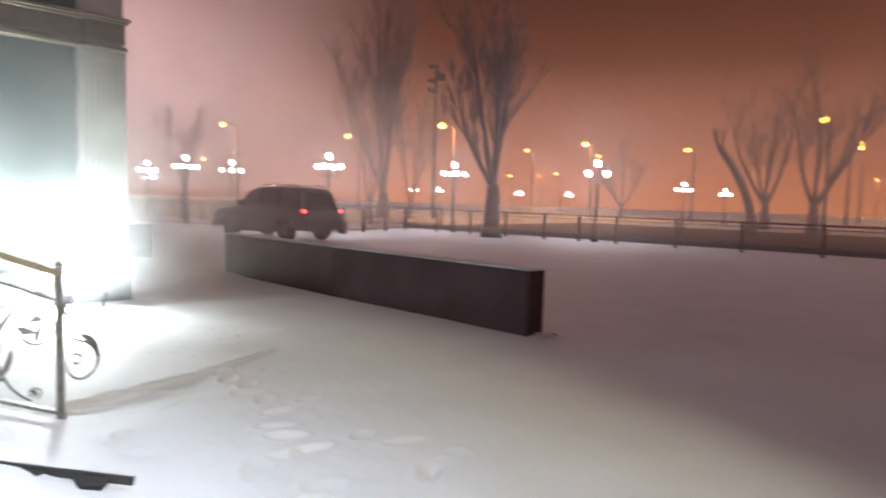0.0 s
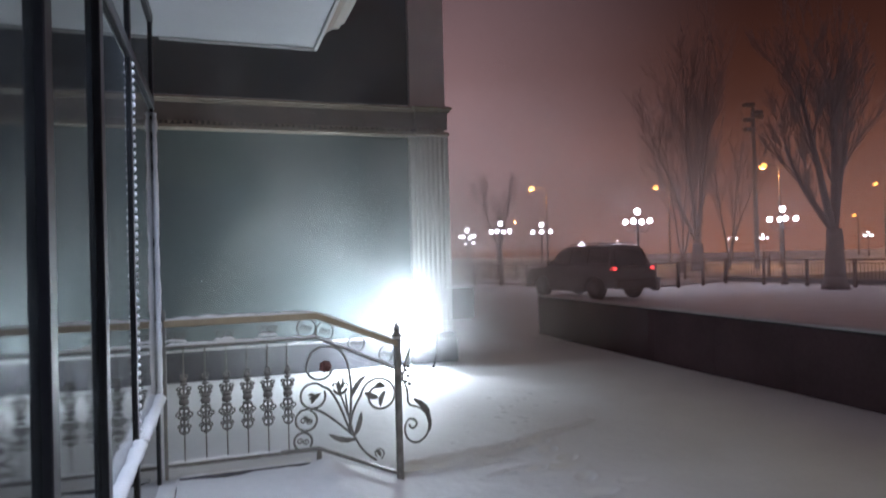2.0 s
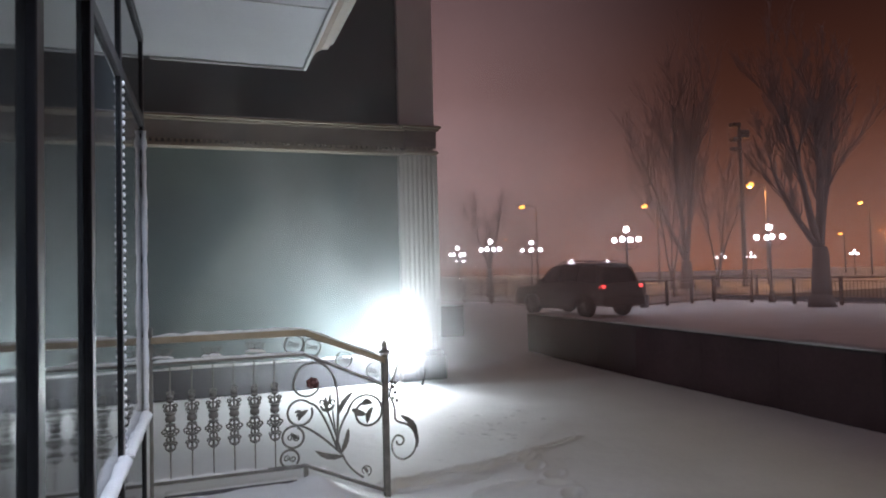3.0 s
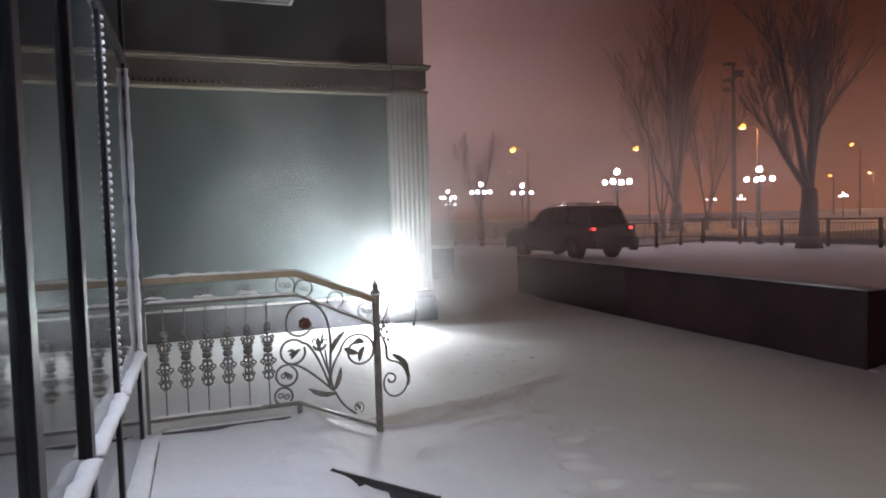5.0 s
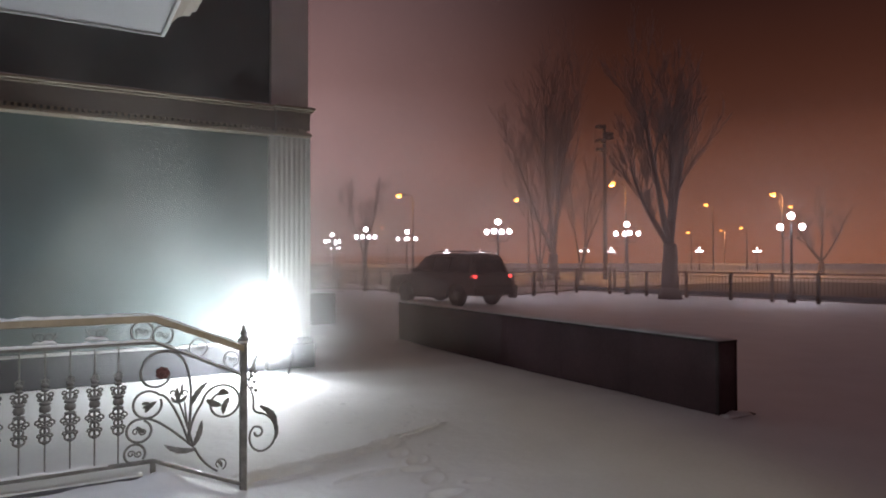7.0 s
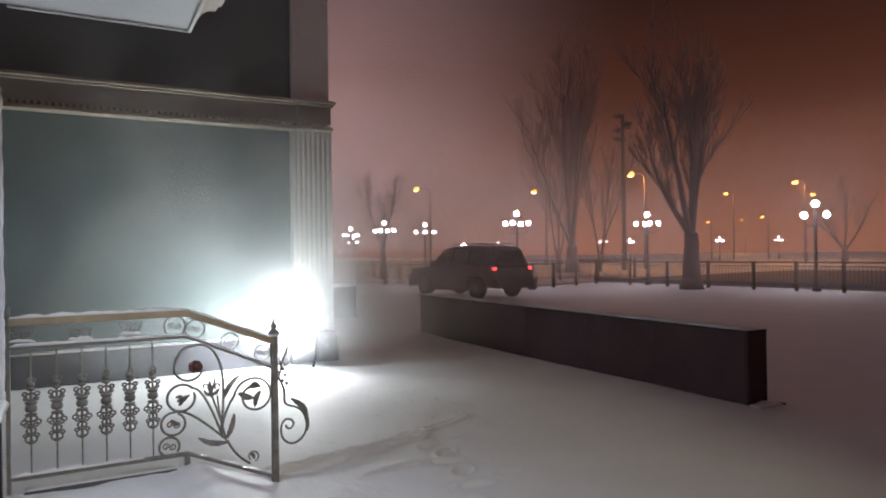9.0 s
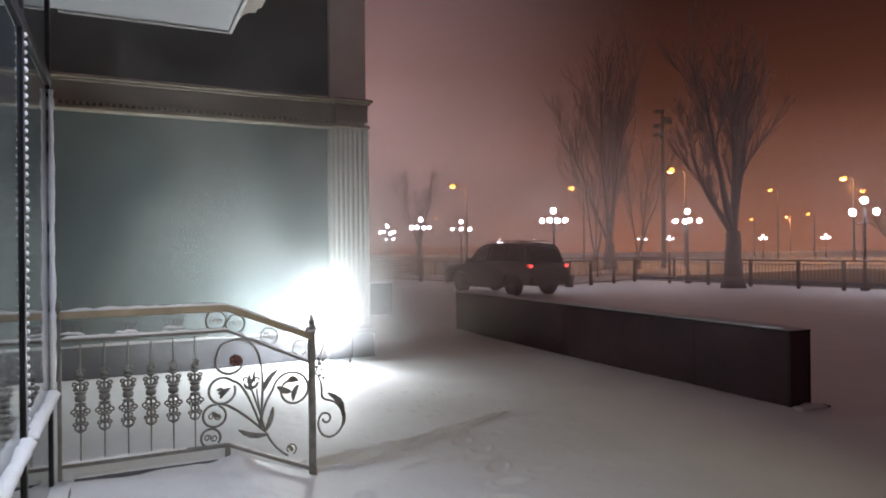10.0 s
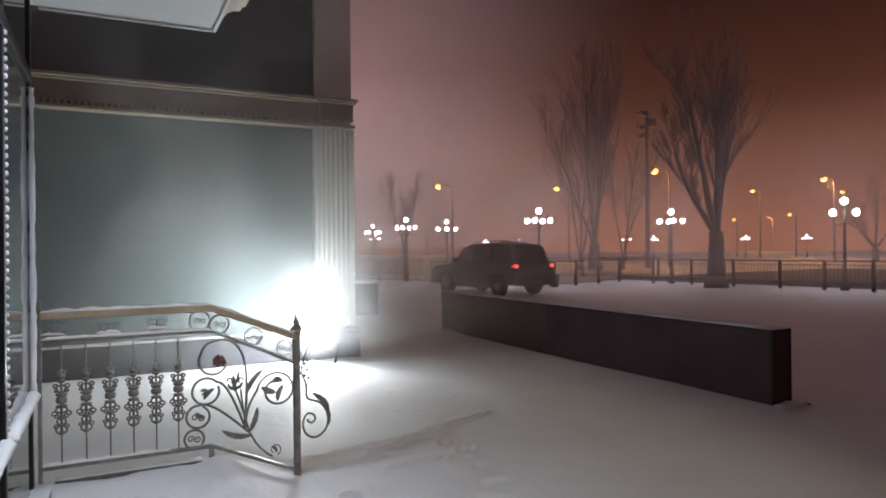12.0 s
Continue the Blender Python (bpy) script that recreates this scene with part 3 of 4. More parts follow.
for u, v in ((252, 287), (378, 283), (495, 272)):
    b2 = tube(bmesh.new(), spiral(rp(u - 12, v - 2), 14 * S, 1.1, -30, 0.007, 1, 22), 0.0045, 5)
    tube(b2, spiral(rp(u + 12, v - 2), 14 * S, 1.1, 210, 0.007, -1, 22), 0.0045, 5)
    tube(b2, bez(rp(u - 26, v - 14), rp(u - 24, v + 14), rp(u + 24, v + 14), rp(u + 26, v - 14)), 0.0045, 5)
    o = part("rail_scroll", b2, M_IRON, rl, smooth=True)
    part("scroll_snow", snow_strip(bmesh.new(), rp(u - 28, v + 14), rp(u + 28, v + 14), 0.03, 0.022, 6, u), M_CAP, o, "clump of snow", True)
for p, q, wd, bend in (((727, 468), (775, 402), 7, .012), ((737, 575), (758, 508), 7, -.012), ((738, 585), (658, 566), 8, .016), ((770, 455), (812, 470), 9, -.01), ((800, 440), (832, 438), 9, .01), ((830, 450), (815, 495), 7, -.014),
                       ((612, 478), (640, 450), 6, .006), ((606, 466), (630, 464), 5, .004), ((603, 456), (624, 456), 4, .004), ((590, 515), (610, 530), 6, -.006), ((800, 622), (812, 640), 5, .004)):
    part("leaf", leaf(bmesh.new(), rp(*p), rp(*q), wd * S * 1.35, bend), M_IRON, rl)
bm = leaf(bmesh.new(), rp(697, 460), rp(692, 415), 8 * S, 0)
leaf(bm, rp(697, 456), rp(676, 438), 6 * S, .008)
leaf(bm, rp(697, 456), rp(718, 436), 6 * S, -.008)
leaf(bm, rp(697, 446), rp(706, 404), 4 * S, -.006, 3)
tube(bm, spiral(rp(680, 430), 9 * S, 0.8, 300, 4 * S, 1, 12), 0.005, 5)
tube(bm, spiral(rp(714, 430), 9 * S, 0.8, 240, 4 * S, -1, 12), 0.005, 5)
part("lily", bm, M_IRON, rl)
bm = bmesh.new()
for k in range(7):
    a = k * 2 * math.pi / 7
    ball(bm, rp(655 + 12 * math.cos(a), 376 + 10 * math.sin(a)), 0.017, 8)
ball(bm, rp(655, 376) + Vector((0, -0.012, 0)), 0.02, 8)
part("rose", bm, material("rusty_rose", (0.13, 0.05, 0.045), 0.6, vary=0.3, scale=20), rl, "rust-red metal rose", True)
# the volute outside the post
bm = tube(bmesh.new(), bez(rp(918, 318), rp(905, 350), rp(892, 372), rp(886, 420), n=10) + bez(rp(886, 420), rp(898, 440), rp(912, 462), rp(896, 482), rp(890, 494), rp(930, 500), n=12), 0.0075, 6)
tube(bm, bez(rp(930, 500), rp(975, 515), rp(985, 585), rp(945, 603), rp(925, 606), n=14) + bez(rp(925, 606), rp(885, 605), rp(880, 550), rp(905, 535), n=12) + spiral(rp(913, 552), 17 * S, 0.8, 100, 8 * S, -1, 16), 0.0075, 6)
part("volute", bm, M_IRON, rl, smooth=True)
bm = leaf(bmesh.new(), rp(920, 478), rp(968, 552), 12 * S, .03, 5)
leaf(bm, rp(955, 512), rp(968, 575), 8 * S, .012, 4)
part("leaf", bm, M_IRON, rl)
bm = bmesh.new()
for u, v in ((893, 375), (905, 380), (897, 392), (888, 400), (904, 408), (896, 425), (908, 432)):
    ball(bm, rp(u, v), 0.014, 7)
part("berry_cluster", bm, M_IRON, rl, smooth=True)


def baluster(x):
    rod = bmesh.new()
    for i in range(12):
        z = 1.05 - i * 0.0145
        box(rod, x - 0.0048, x + 0.0048, -0.0048, 0.0048, z - 0.006, z)
    tube(rod, [(x, 0, 1.055), (x, 0, 0.31)], 0.0045, 6)
    o = part("baluster", rod, M_IRON, rl)
    orn = bmesh.new()
    tube(orn, [(x, 0, 0.89), (x, 0, 0.50)], 0.007, 6)
    for z, q, hh in ((0.845, 0.022, 0.010), (0.818, 0.023, 0.007), (0.738, 0.034, 0.008), (0.705, 0.032, 0.018), (0.668, 0.033, 0.006), (0.598, 0.020, 0.006), (0.552, 0.026, 0.005), (0.505, 0.018, 0.008)):
        lathe(orn, [(0.006, z - hh - 0.004), (q * 0.85, z - hh), (q, z), (q * 0.85, z + hh), (0.006, z + hh + 0.004)], x, 0, 8)
    part("cast_spindle", orn, M_IRON, o, smooth=True)
    for z, q, hh in ((0.772, 0.026, 0.022), (0.645, 0.031, 0.018), (0.575, 0.024, 0.020), (0.525, 0.030, 0.024)):
        rg = tube(bmesh.new(), [(x + q * math.cos(a), 0, z + hh * math.sin(a)) for a in (2 * math.pi * k / 14 for k in range(15))], 0.0064, 5)
        part("ornament_ring", rg, M_IRON, o, smooth=True)
    for z, q, r in ((0.868, 0.022, 0.012), (0.788, 0.040, 0.015), (0.760, 0.036, 0.012), (0.622, 0.046, 0.018), (0.606, 0.034, 0.014), (0.545, 0.038, 0.013)):
        for sx in (-1, 1):
            c = Vector((x + sx * (q - 0.008), 0, z))
            part("ornament_scroll", tube(bmesh.new(), spiral(c, r, 1.0, 90 + sx * 90, r * 0.4, -sx, 12), 0.0056, 5), M_IRON, o, smooth=True)


for i in range(6):
    baluster(0.10 + 0.131 * i)

# ---- dark porch edge in the snow, shaped as a board to fit the view ----
pk = thing("porch_edge", pose(1.225, 3.63, 0.149, 0, 11, -32.6), "dark porch edge showing through the snow, shaped as a board", "board")
part("board", boxm(-0.31, 0.31, -0.016, 0.016, -0.03, 0.012, bevel=0.004), M_STEP, pk)
for x0, x1 in ((-0.31, -0.10), (0.03, 0.20)):
    bm = bmesh.new()
    top = [bm.verts.new(p) for p in ((x0, -0.014, 0.0), (x1, -0.014, 0.0), (x1 - 0.02, -0.085, -0.012), (x0 + 0.07, -0.115, -0.014))]
    low = [bm.verts.new(v.co + Vector((0, 0, -0.03))) for v in top]
    bm.faces.new(top)
    bm.faces.new(low[::-1])
    for k in range(4):
        bm.faces.new((top[k], low[k], low[(k + 1) % 4], top[(k + 1) % 4]))
    bmesh.ops.recalc_face_normals(bm, faces=bm.faces)
    part("edge_flap", bm, M_STEP, pk)
part("edge_snow", snow_strip(bmesh.new(), (-0.30, 0.012, 0.010), (0.30, 0.012, 0.010), 0.022, 0.010, 14, 11), M_CAP, pk, "thin snow on the porch edge", True)

# ---- barrier walls clad in plum panels ----


def barrier(name, x0, x1, y0, y1, h, label, split=True):
    th = thing(name, pose(0, 0, 0), label, "barrier wall")
    part("core", boxm(x0 + 0.02, x1 - 0.02, y0 + 0.02, y1 - 0.02, -0.1, h - 0.03), M_EDGE, th)
    n = max(1, round((y1 - y0) / 1.24))
    dy = (y1 - y0) / n
    for i in range(n):
        for xa, xb in ((x0, x0 + 0.02), (x1 - 0.02, x1)):
            part("panel", boxm(xa, xb, y0 + i * dy + 0.002, y0 + (i + 1) * dy - 0.002, -0.02, h - 0.035), M_PANEL, th)
    part("panel", boxm(x0 + 0.022, x1 - 0.022, y0 - 0.002, y0 + 0.02, -0.02, h - 0.035), M_PANEL, th)
    part("panel", boxm(x0 + 0.022, x1 - 0.022, y1 - 0.02, y1 + 0.002, -0.02, h - 0.035), M_PANEL, th)
    part("coping", boxm(x0 - 0.012, x1 + 0.012, y0 - 0.012, y1 + 0.012, h - 0.035, h - 0.012, bevel=0.004), M_EDGE, th)
    part("coping_snow", snow_strip(bmesh.new(), ((x0 + x1) / 2, y0, h - 0.012), ((x0 + x1) / 2, y1, h - 0.012), x1 - x0, 0.035, 50, x0), M_CAP, th, "snow lying on the coping", True)
    for s, e in ((x0, y0 - 0.006), (x1, y0 - 0.006)):
        part("corner_strip", boxm(s - 0.006, s + 0.006, e - 0.004, e + 0.03, -0.02, h - 0.035), M_EDGE, th)
    return th


barrier("barrier_wall", 6.15, 6.43, 4.62, 11.82, 0.775, "low barrier wall clad in dark plum panels, snow on top")
ft = thing("footing_slab", pose(0, 0, 0), "thin concrete footing at the barrier end under snow", "footing", kind="structure")
part("slab", boxm(6.16, 6.58, 4.50, 4.63, -0.05, 0.020, bevel=0.006), M_PLINTH, ft)
part("slab_snow", snow_strip(bmesh.new(), (6.14, 4.55, 0.015), (6.50, 4.55, 0.015), 0.16, 0.045, 10, 21), M_CAP, ft, "snow heap on the footing", True)
barrier("barrier_wall", 5.45, 6.35, 15.8, 18.2, 0.78, "short dark barrier wall beyond the building corner")

# ---- fences ----


def fence(pts, h=1.05, label="brown metal picket fence before the road"):
    th = thing("fence", pose(0, 0, 0), label, "fence", "fences round the square")
    pick = bmesh.new()
    for a, b in zip(pts, pts[1:]):
        a, b = Vector((*a, 0)), Vector((*b, 0))
        L = (b - a).length
        d = (b - a) / L
        for z, r in ((h, 0.034), (h - 0.14, 0.014), (0.12, 0.022)):
            part("rail", tube(bmesh.new(), [a + Vector((0, 0, z)), b + Vector((0, 0, z))], r, 4), M_FENCE, th)
        n = max(1, round(L / 2.1))
        for i in range(n + 1):
            p = a + d * (L * i / n)
            part("post", boxm(p.x - 0.05, p.x + 0.05, p.y - 0.05, p.y + 0.05, -0.05, h + 0.04), M_FENCE, th)
        k = int(L / 0.13)
        for i in range(k):
            p = a + d * (L * (i + 0.5) / k)
            box(pick, p.x - 0.008, p.x + 0.008, p.y - 0.008, p.y + 0.008, 0.12, h - 0.14)
    tagged(part("infill", pick, M_FENCE, th), kind="stuff")
    return th


fence([(10.0, 40.0), (13.6, 30.6), (15.2, 22.0)])
fence([(15.2, 22.0), (18.3, 23.1), (21.9, 24.4)])
fence([(21.9, 24.4), (22.4, 20.5), (23.0, 16.8), (23.4, 13.6), (24.0, 9.0), (24.4, 4.0), (25.0, -3.0)])
fence([(14.5, 46.0), (19.5, 34.0), (22.0, 30.5), (27.0, 27.0)], label="second picket fence behind the path")

# ---- dark strip beyond the fence: shade of unlit snow put into its colour ----
INNER = ((24.2, 27.0), (25.3, 20.0), (26.3, 12.0), (27.2, 3.0), (29.0, -40.0))
M_UNLIT_SNOW = material("dark_unlit_snow", (0.085, 0.070, 0.062), 0.8, vary=0.45, scale=0.35, fine=9, bump=0.3, dist=0.02)
bm = bmesh.new()
near_side = [bm.verts.new((x, y, 0.05)) for x, y in INNER]
far_side = [bm.verts.new((x + 20, y + 1.5, 0.05)) for x, y in INNER]
for i in range(len(INNER) - 1):
    bm.faces.new((near_side[i], far_side[i], far_side[i + 1], near_side[i + 1]))
bmesh.ops.recalc_face_normals(bm, faces=bm.faces)
tagged(part("road", bm, M_UNLIT_SNOW), "dark strip standing in for unlit snow beyond the fence", "road", kind="structure")
bm = bmesh.new()
for (x0, y0), (x1, y1) in zip(INNER, INNER[1:]):
    a = [bm.verts.new((x, y, z)) for x, y, z in ((x0 - 0.15, y0, -0.05), (x0, y0, -0.05), (x0, y0, 0.17), (x0 - 0.15, y0, 0.17))]
    b = [bm.verts.new((x, y, z)) for x, y, z in ((x1 - 0.15, y1, -0.05), (x1, y1, -0.05), (x1, y1, 0.17), (x1 - 0.15, y1, 0.17))]
    for k in range(4):
        bm.faces.new((a[k], a[(k + 1) % 4], b[(k + 1) % 4], b[k]))
bmesh.ops.recalc_face_normals(bm, faces=bm.faces)
tagged(part("kerb", bm, M_PLINTH), "grey stone kerb added along the dark strip", "kerb", kind="structure")

# ---- globe lamps ----


def globe_lamp(m, label="five-globe street lamp on a dark pole, lit white"):
    th = thing("street_lamp", m, label, "street lamp", "globe lamps")
    part("base", lathe(bmesh.new(), [(0.15, -0.05), (0.15, 0.10), (0.11, 0.14), (0.10, 0.45), (0.075, 0.5)], n=10), M_POLE, th)
    part("pole", lathe(bmesh.new(), [(0.065, 0.5), (0.055, 1.4), (0.07, 1.43), (0.05, 1.47), (0.045, 2.5), (0.06, 2.55), (0.04, 2.9)], n=10), M_POLE, th)
    for k in range(4):
        a = math.pi / 5 + k * math.pi / 2
        d = Vector((math.cos(a), math.sin(a), 0))
        part("arm", tube(bmesh.new(), bez(d * 0.03 + Vector((0, 0, 2.45)), d * 0.25 + Vector((0, 0, 2.25)), d * 0.46 + Vector((0, 0, 2.35)), d * 0.46 + Vector((0, 0, 2.56)), n=8), 0.018, 5), M_POLE, th)
        part("globe", ball(bmesh.new(), d * 0.50 + Vector((0, 0, 2.76)), 0.108, 12), M_GLOBE, th, "glowing white globe", True)
    part("globe", ball(bmesh.new(), (0, 0, 3.17), 0.125, 12), M_GLOBE, th, "glowing white globe", True)
    return th


first = globe_lamp(pose(16.3, 22.95, 0))
for x, y, r in ((22.7, 21.9, 20), (23.6, 14.7, 40), (14.1, 31.7, 10), (17.4, 33.5, 30), (15.4, 40, 5), (58, 98, 0), (65, 98, 25), (64, 70, 10), (70, 71, 0), (83, 66, 30), (91, 62, 15), (47, 22, 10), (62, 25, 40), (24, 62, 0)):
    copy_thing(first, pose(x, y, 0, 0, 0, r))
for p in ((16.3, 22.95), (22.7, 21.9), (23.6, 14.7), (14.1, 31.7)):
    lamp("globe_light", "POINT", (*p, 3.0), 50, (0.92, 0.93, 1.0), 0.3)

# ---- sodium lamps along the road ----


def sodium(x, y, h, turn):
    th = thing("road_lamp", pose(x, y, 0, 0, 0, turn), "tall road lamp with a burning orange head", "road lamp", "orange road lamps")
    part("pole", lathe(bmesh.new(), [(0.14, -0.1), (0.11, h * 0.5), (0.07, h)], n=8), M_POLE, th)
    part("arm", tube(bmesh.new(), bez((0, 0, h - 0.1), (0, 0, h + 0.4), (-1.3, 0, h + 0.35), n=8), 0.05, 6), M_POLE, th)
    part("head", boxm(-1.9, -1.2, -0.16, 0.16, h + 0.26, h + 0.42, bevel=0.04), M_POLE, th)
    part("lens", ball(bmesh.new(), (-1.55, 0, h + 0.22), 0.30, 10, 0.75), M_SODIUM, th, "glowing orange lens", True)
    return th


ROAD = ((41.5, 40.3, 7.6, 0), (30.5, 57.8, 7.6, 0), (43.2, 55.8, 7.6, 0), (63.3, 40.3, 7.8, 0), (82, 51, 8, 30), (100, 70, 6.5, 0), (96, 78, 6, 20), (52, 14, 7.5, 0), (70, 17, 7.5, 40), (80, 8, 7.5, 10), (66, 30, 7, 0))
for x, y, h, r in ROAD:
    sodium(x, y, h, r)
for x, y, h, r in ROAD[:5]:
    lamp("road_lamp_light", "POINT", (x - 1.55, y, h - 0.25), 1250, (1.0, 0.40, 0.10), 0.3)
# far fill lamps at made-up places, poles added, to brighten the distant snow
for x, y, k in ((82, 64, 0.5), (70, 150, 5), (160, 120, 6), (190, 40, 4), (95, 22, 0.4)):
    sodium(x + 1.55, y, 9.3, 0)
    lamp("far_fill_light", "POINT", (x, y, 9), 950 * k, (1.0, 0.42, 0.12), 0.5)

# ---- mast with loudspeakers ----
ms = thing("mast", pose(37.5, 38.6, 0), "dark mast with horn loudspeakers at its top", "mast")
part("pole", lathe(bmesh.new(), [(0.20, -0.1), (0.16, 6), (0.11, 12.2)], n=10), M_POLE, ms)
for z, s in ((12.0, -1), (11.5, 1), (10.9, -1), (11.2, 1), (10.2, -1)):
    part("horn", boxm(min(0, s * 0.75), max(0, s * 0.75), -0.25, 0.25, z - 0.13, z + 0.13, bevel=0.05), M_POLE, ms)

# ---- bare trees ----


def tree(m, h, seed, limbs, trunk=0.25, fork=1.6, spread=0.42, levels=4, twigs=8, bend=(0, 0), label="tall bare tree with upswept branches"):
    """limbs: for each main limb its compass turn, its lean from upright and its share of the height."""
    th = thing("tree", m, label, "tree", "bare trees")
    rg = random.Random(seed)
    wood, fine = bmesh.new(), bmesh.new()

    def grow(p, d, length, r, level):
        n = 7 if level == 1 else 4 if level == 2 else 3
        pts, q, dd = [p.copy()], p.copy(), d.copy()
        for i in range(n):
            w = 0.09 if level == 1 else 0.16
            dd = (dd + Vector((rg.uniform(-w, w), rg.uniform(-w, w), rg.uniform(0.04, 0.16)))).normalized()
            q = q + dd * (length / n)
            pts.append(q.copy())
        tip = r * 0.28 if level == 1 else 0.0035
        tube(wood if level < 3 else fine, pts, r, 8 if level == 1 else 5 if level == 2 else 3, tip)
        if level >= levels:
            return
        for i in range(twigs + (3 if level == 1 else 0)):
            k = rg.uniform(0.22, 1.0)
            j = min(n - 1, int(k * n))
            s = pts[j].lerp(pts[j + 1], k * n - j)
            a = rg.uniform(0, 2 * math.pi)
            here = (pts[j + 1] - pts[j]).normalized()
            d2 = (here + Vector((math.cos(a), math.sin(a), rg.uniform(-0.1, 0.5))) * spread * rg.uniform(0.7, 1.5)).normalized()
            r2 = min((r + (tip - r) * k) * rg.uniform(0.35, 0.6), (1, 1, 0.035, 0.011, 0.006)[level + 1] if level < 4 else 0.005)
            grow(s, d2, length * rg.uniform(0.28, 0.55), max(r2, 0.005), level + 1)

    top = Vector((bend[0], bend[1], fork))
    stem = [Vector((0, 0, -0.1))] + [Vector((top.x * k * k, top.y * k * k, fork * k)) + Vector((rg.uniform(-.03, .03), rg.uniform(-.03, .03), 0)) for k in (0.08, 0.2, 0.4, 0.6, 0.8)] + [top]
    tube(wood, stem[:3], trunk * 1.55, 10, trunk * 1.05)
    tube(wood, stem[2:], trunk * 1.05, 10, trunk * 0.78)
    for turn, lean, share in limbs:
        d = Vector((math.cos(radians(turn)) * math.sin(radians(lean)), math.sin(radians(turn)) * math.sin(radians(lean)), math.cos(radians(lean))))
        grow(stem[-1 if share > 0.6 else -2] + Vector((0, 0, -0.12)), d, (h - fork) * share, trunk * (0.30 + 0.16 * share), 1)
    part("trunk", wood, M_BARK, th, smooth=True)
    part("crown", fine, M_TWIG, th)
    return th


LEFT = 148
tree(pose(21.5, 18.45, 0), 8.0, 13, ((LEFT, 36, 0.62), (LEFT, 11, 0.95), (LEFT - 180, 5, 1.0), (LEFT - 160, 11, 0.85), (60, 10, 0.8)), 0.34, 2.2, 0.33, twigs=10)
tree(pose(33.0, 39.5, 0), 13.5, 5, ((LEFT, 9, 1.0), (LEFT - 180, 8, 1.0), (70, 6, 0.9), (-120, 12, 0.8), (LEFT, 22, 0.7)), 0.45, 2.0, 0.34, twigs=10)
tree(pose(31.3, 39.0, 0), 10, 8, ((LEFT, 12, 1.0), (LEFT - 180, 10, 0.9), (40, 8, 0.8)), 0.2, 0.9, 0.36)
tree(pose(34.6, 38.2, 0), 9.5, 9, ((LEFT, 6, 0.9), (LEFT - 180, 14, 0.9), (-100, 10, 0.8)), 0.18, 0.9, 0.36)
tree(pose(17.0, 38.5, 0), 6, 23, ((LEFT, 14, 0.8), (LEFT - 180, 12, 0.9), (60, 10, 0.7)), 0.22, 1.8, twigs=6)
tree(pose(40.0, 14.5, 0), 6.5, 31, ((LEFT, 40, 0.8), (-40, 20, 0.7)), 0.24, 4.9, 0.5, 3, 5, (-2.2, 1.2), "leaning bare tree with a lopped top")
tree(pose(46.0, 13.0, 0), 9.0, 41, ((110, 25, 0.9), (-70, 28, 0.9), (20, 15, 1.0), (-120, 35, 0.7)), 0.35, 1.8, 0.55)
tree(pose(52.0, 18.0, 0), 9.0, 45, ((110, 28, 0.9), (-70, 25, 0.9), (20, 12, 1.0), (160, 35, 0.7)), 0.35, 1.8, 0.55)
tree(pose(66, 38, 0), 7.5, 51, ((130, 35, 0.9), (-50, 35, 0.9), (30, 12, 1.0), (150, 50, 0.7)), 0.3, 1.4, 0.6)

# ---- litter bin at the lamp ----
bn = thing("litter_bin", pose(16.75, 22.55, 0), "small dark litter bin beside the lamp", "litter bin")
part("bucket", lathe(bmesh.new(), [(0.17, 0.0), (0.22, 0.5), (0.24, 0.52), (0.20, 0.53), (0.16, 0.3)], n=12), M_POLE, bn)
part("foot", boxm(-0.15, 0.15, -0.03, 0.03, -0.03, 0.02), M_POLE, bn)

# ---- car ----


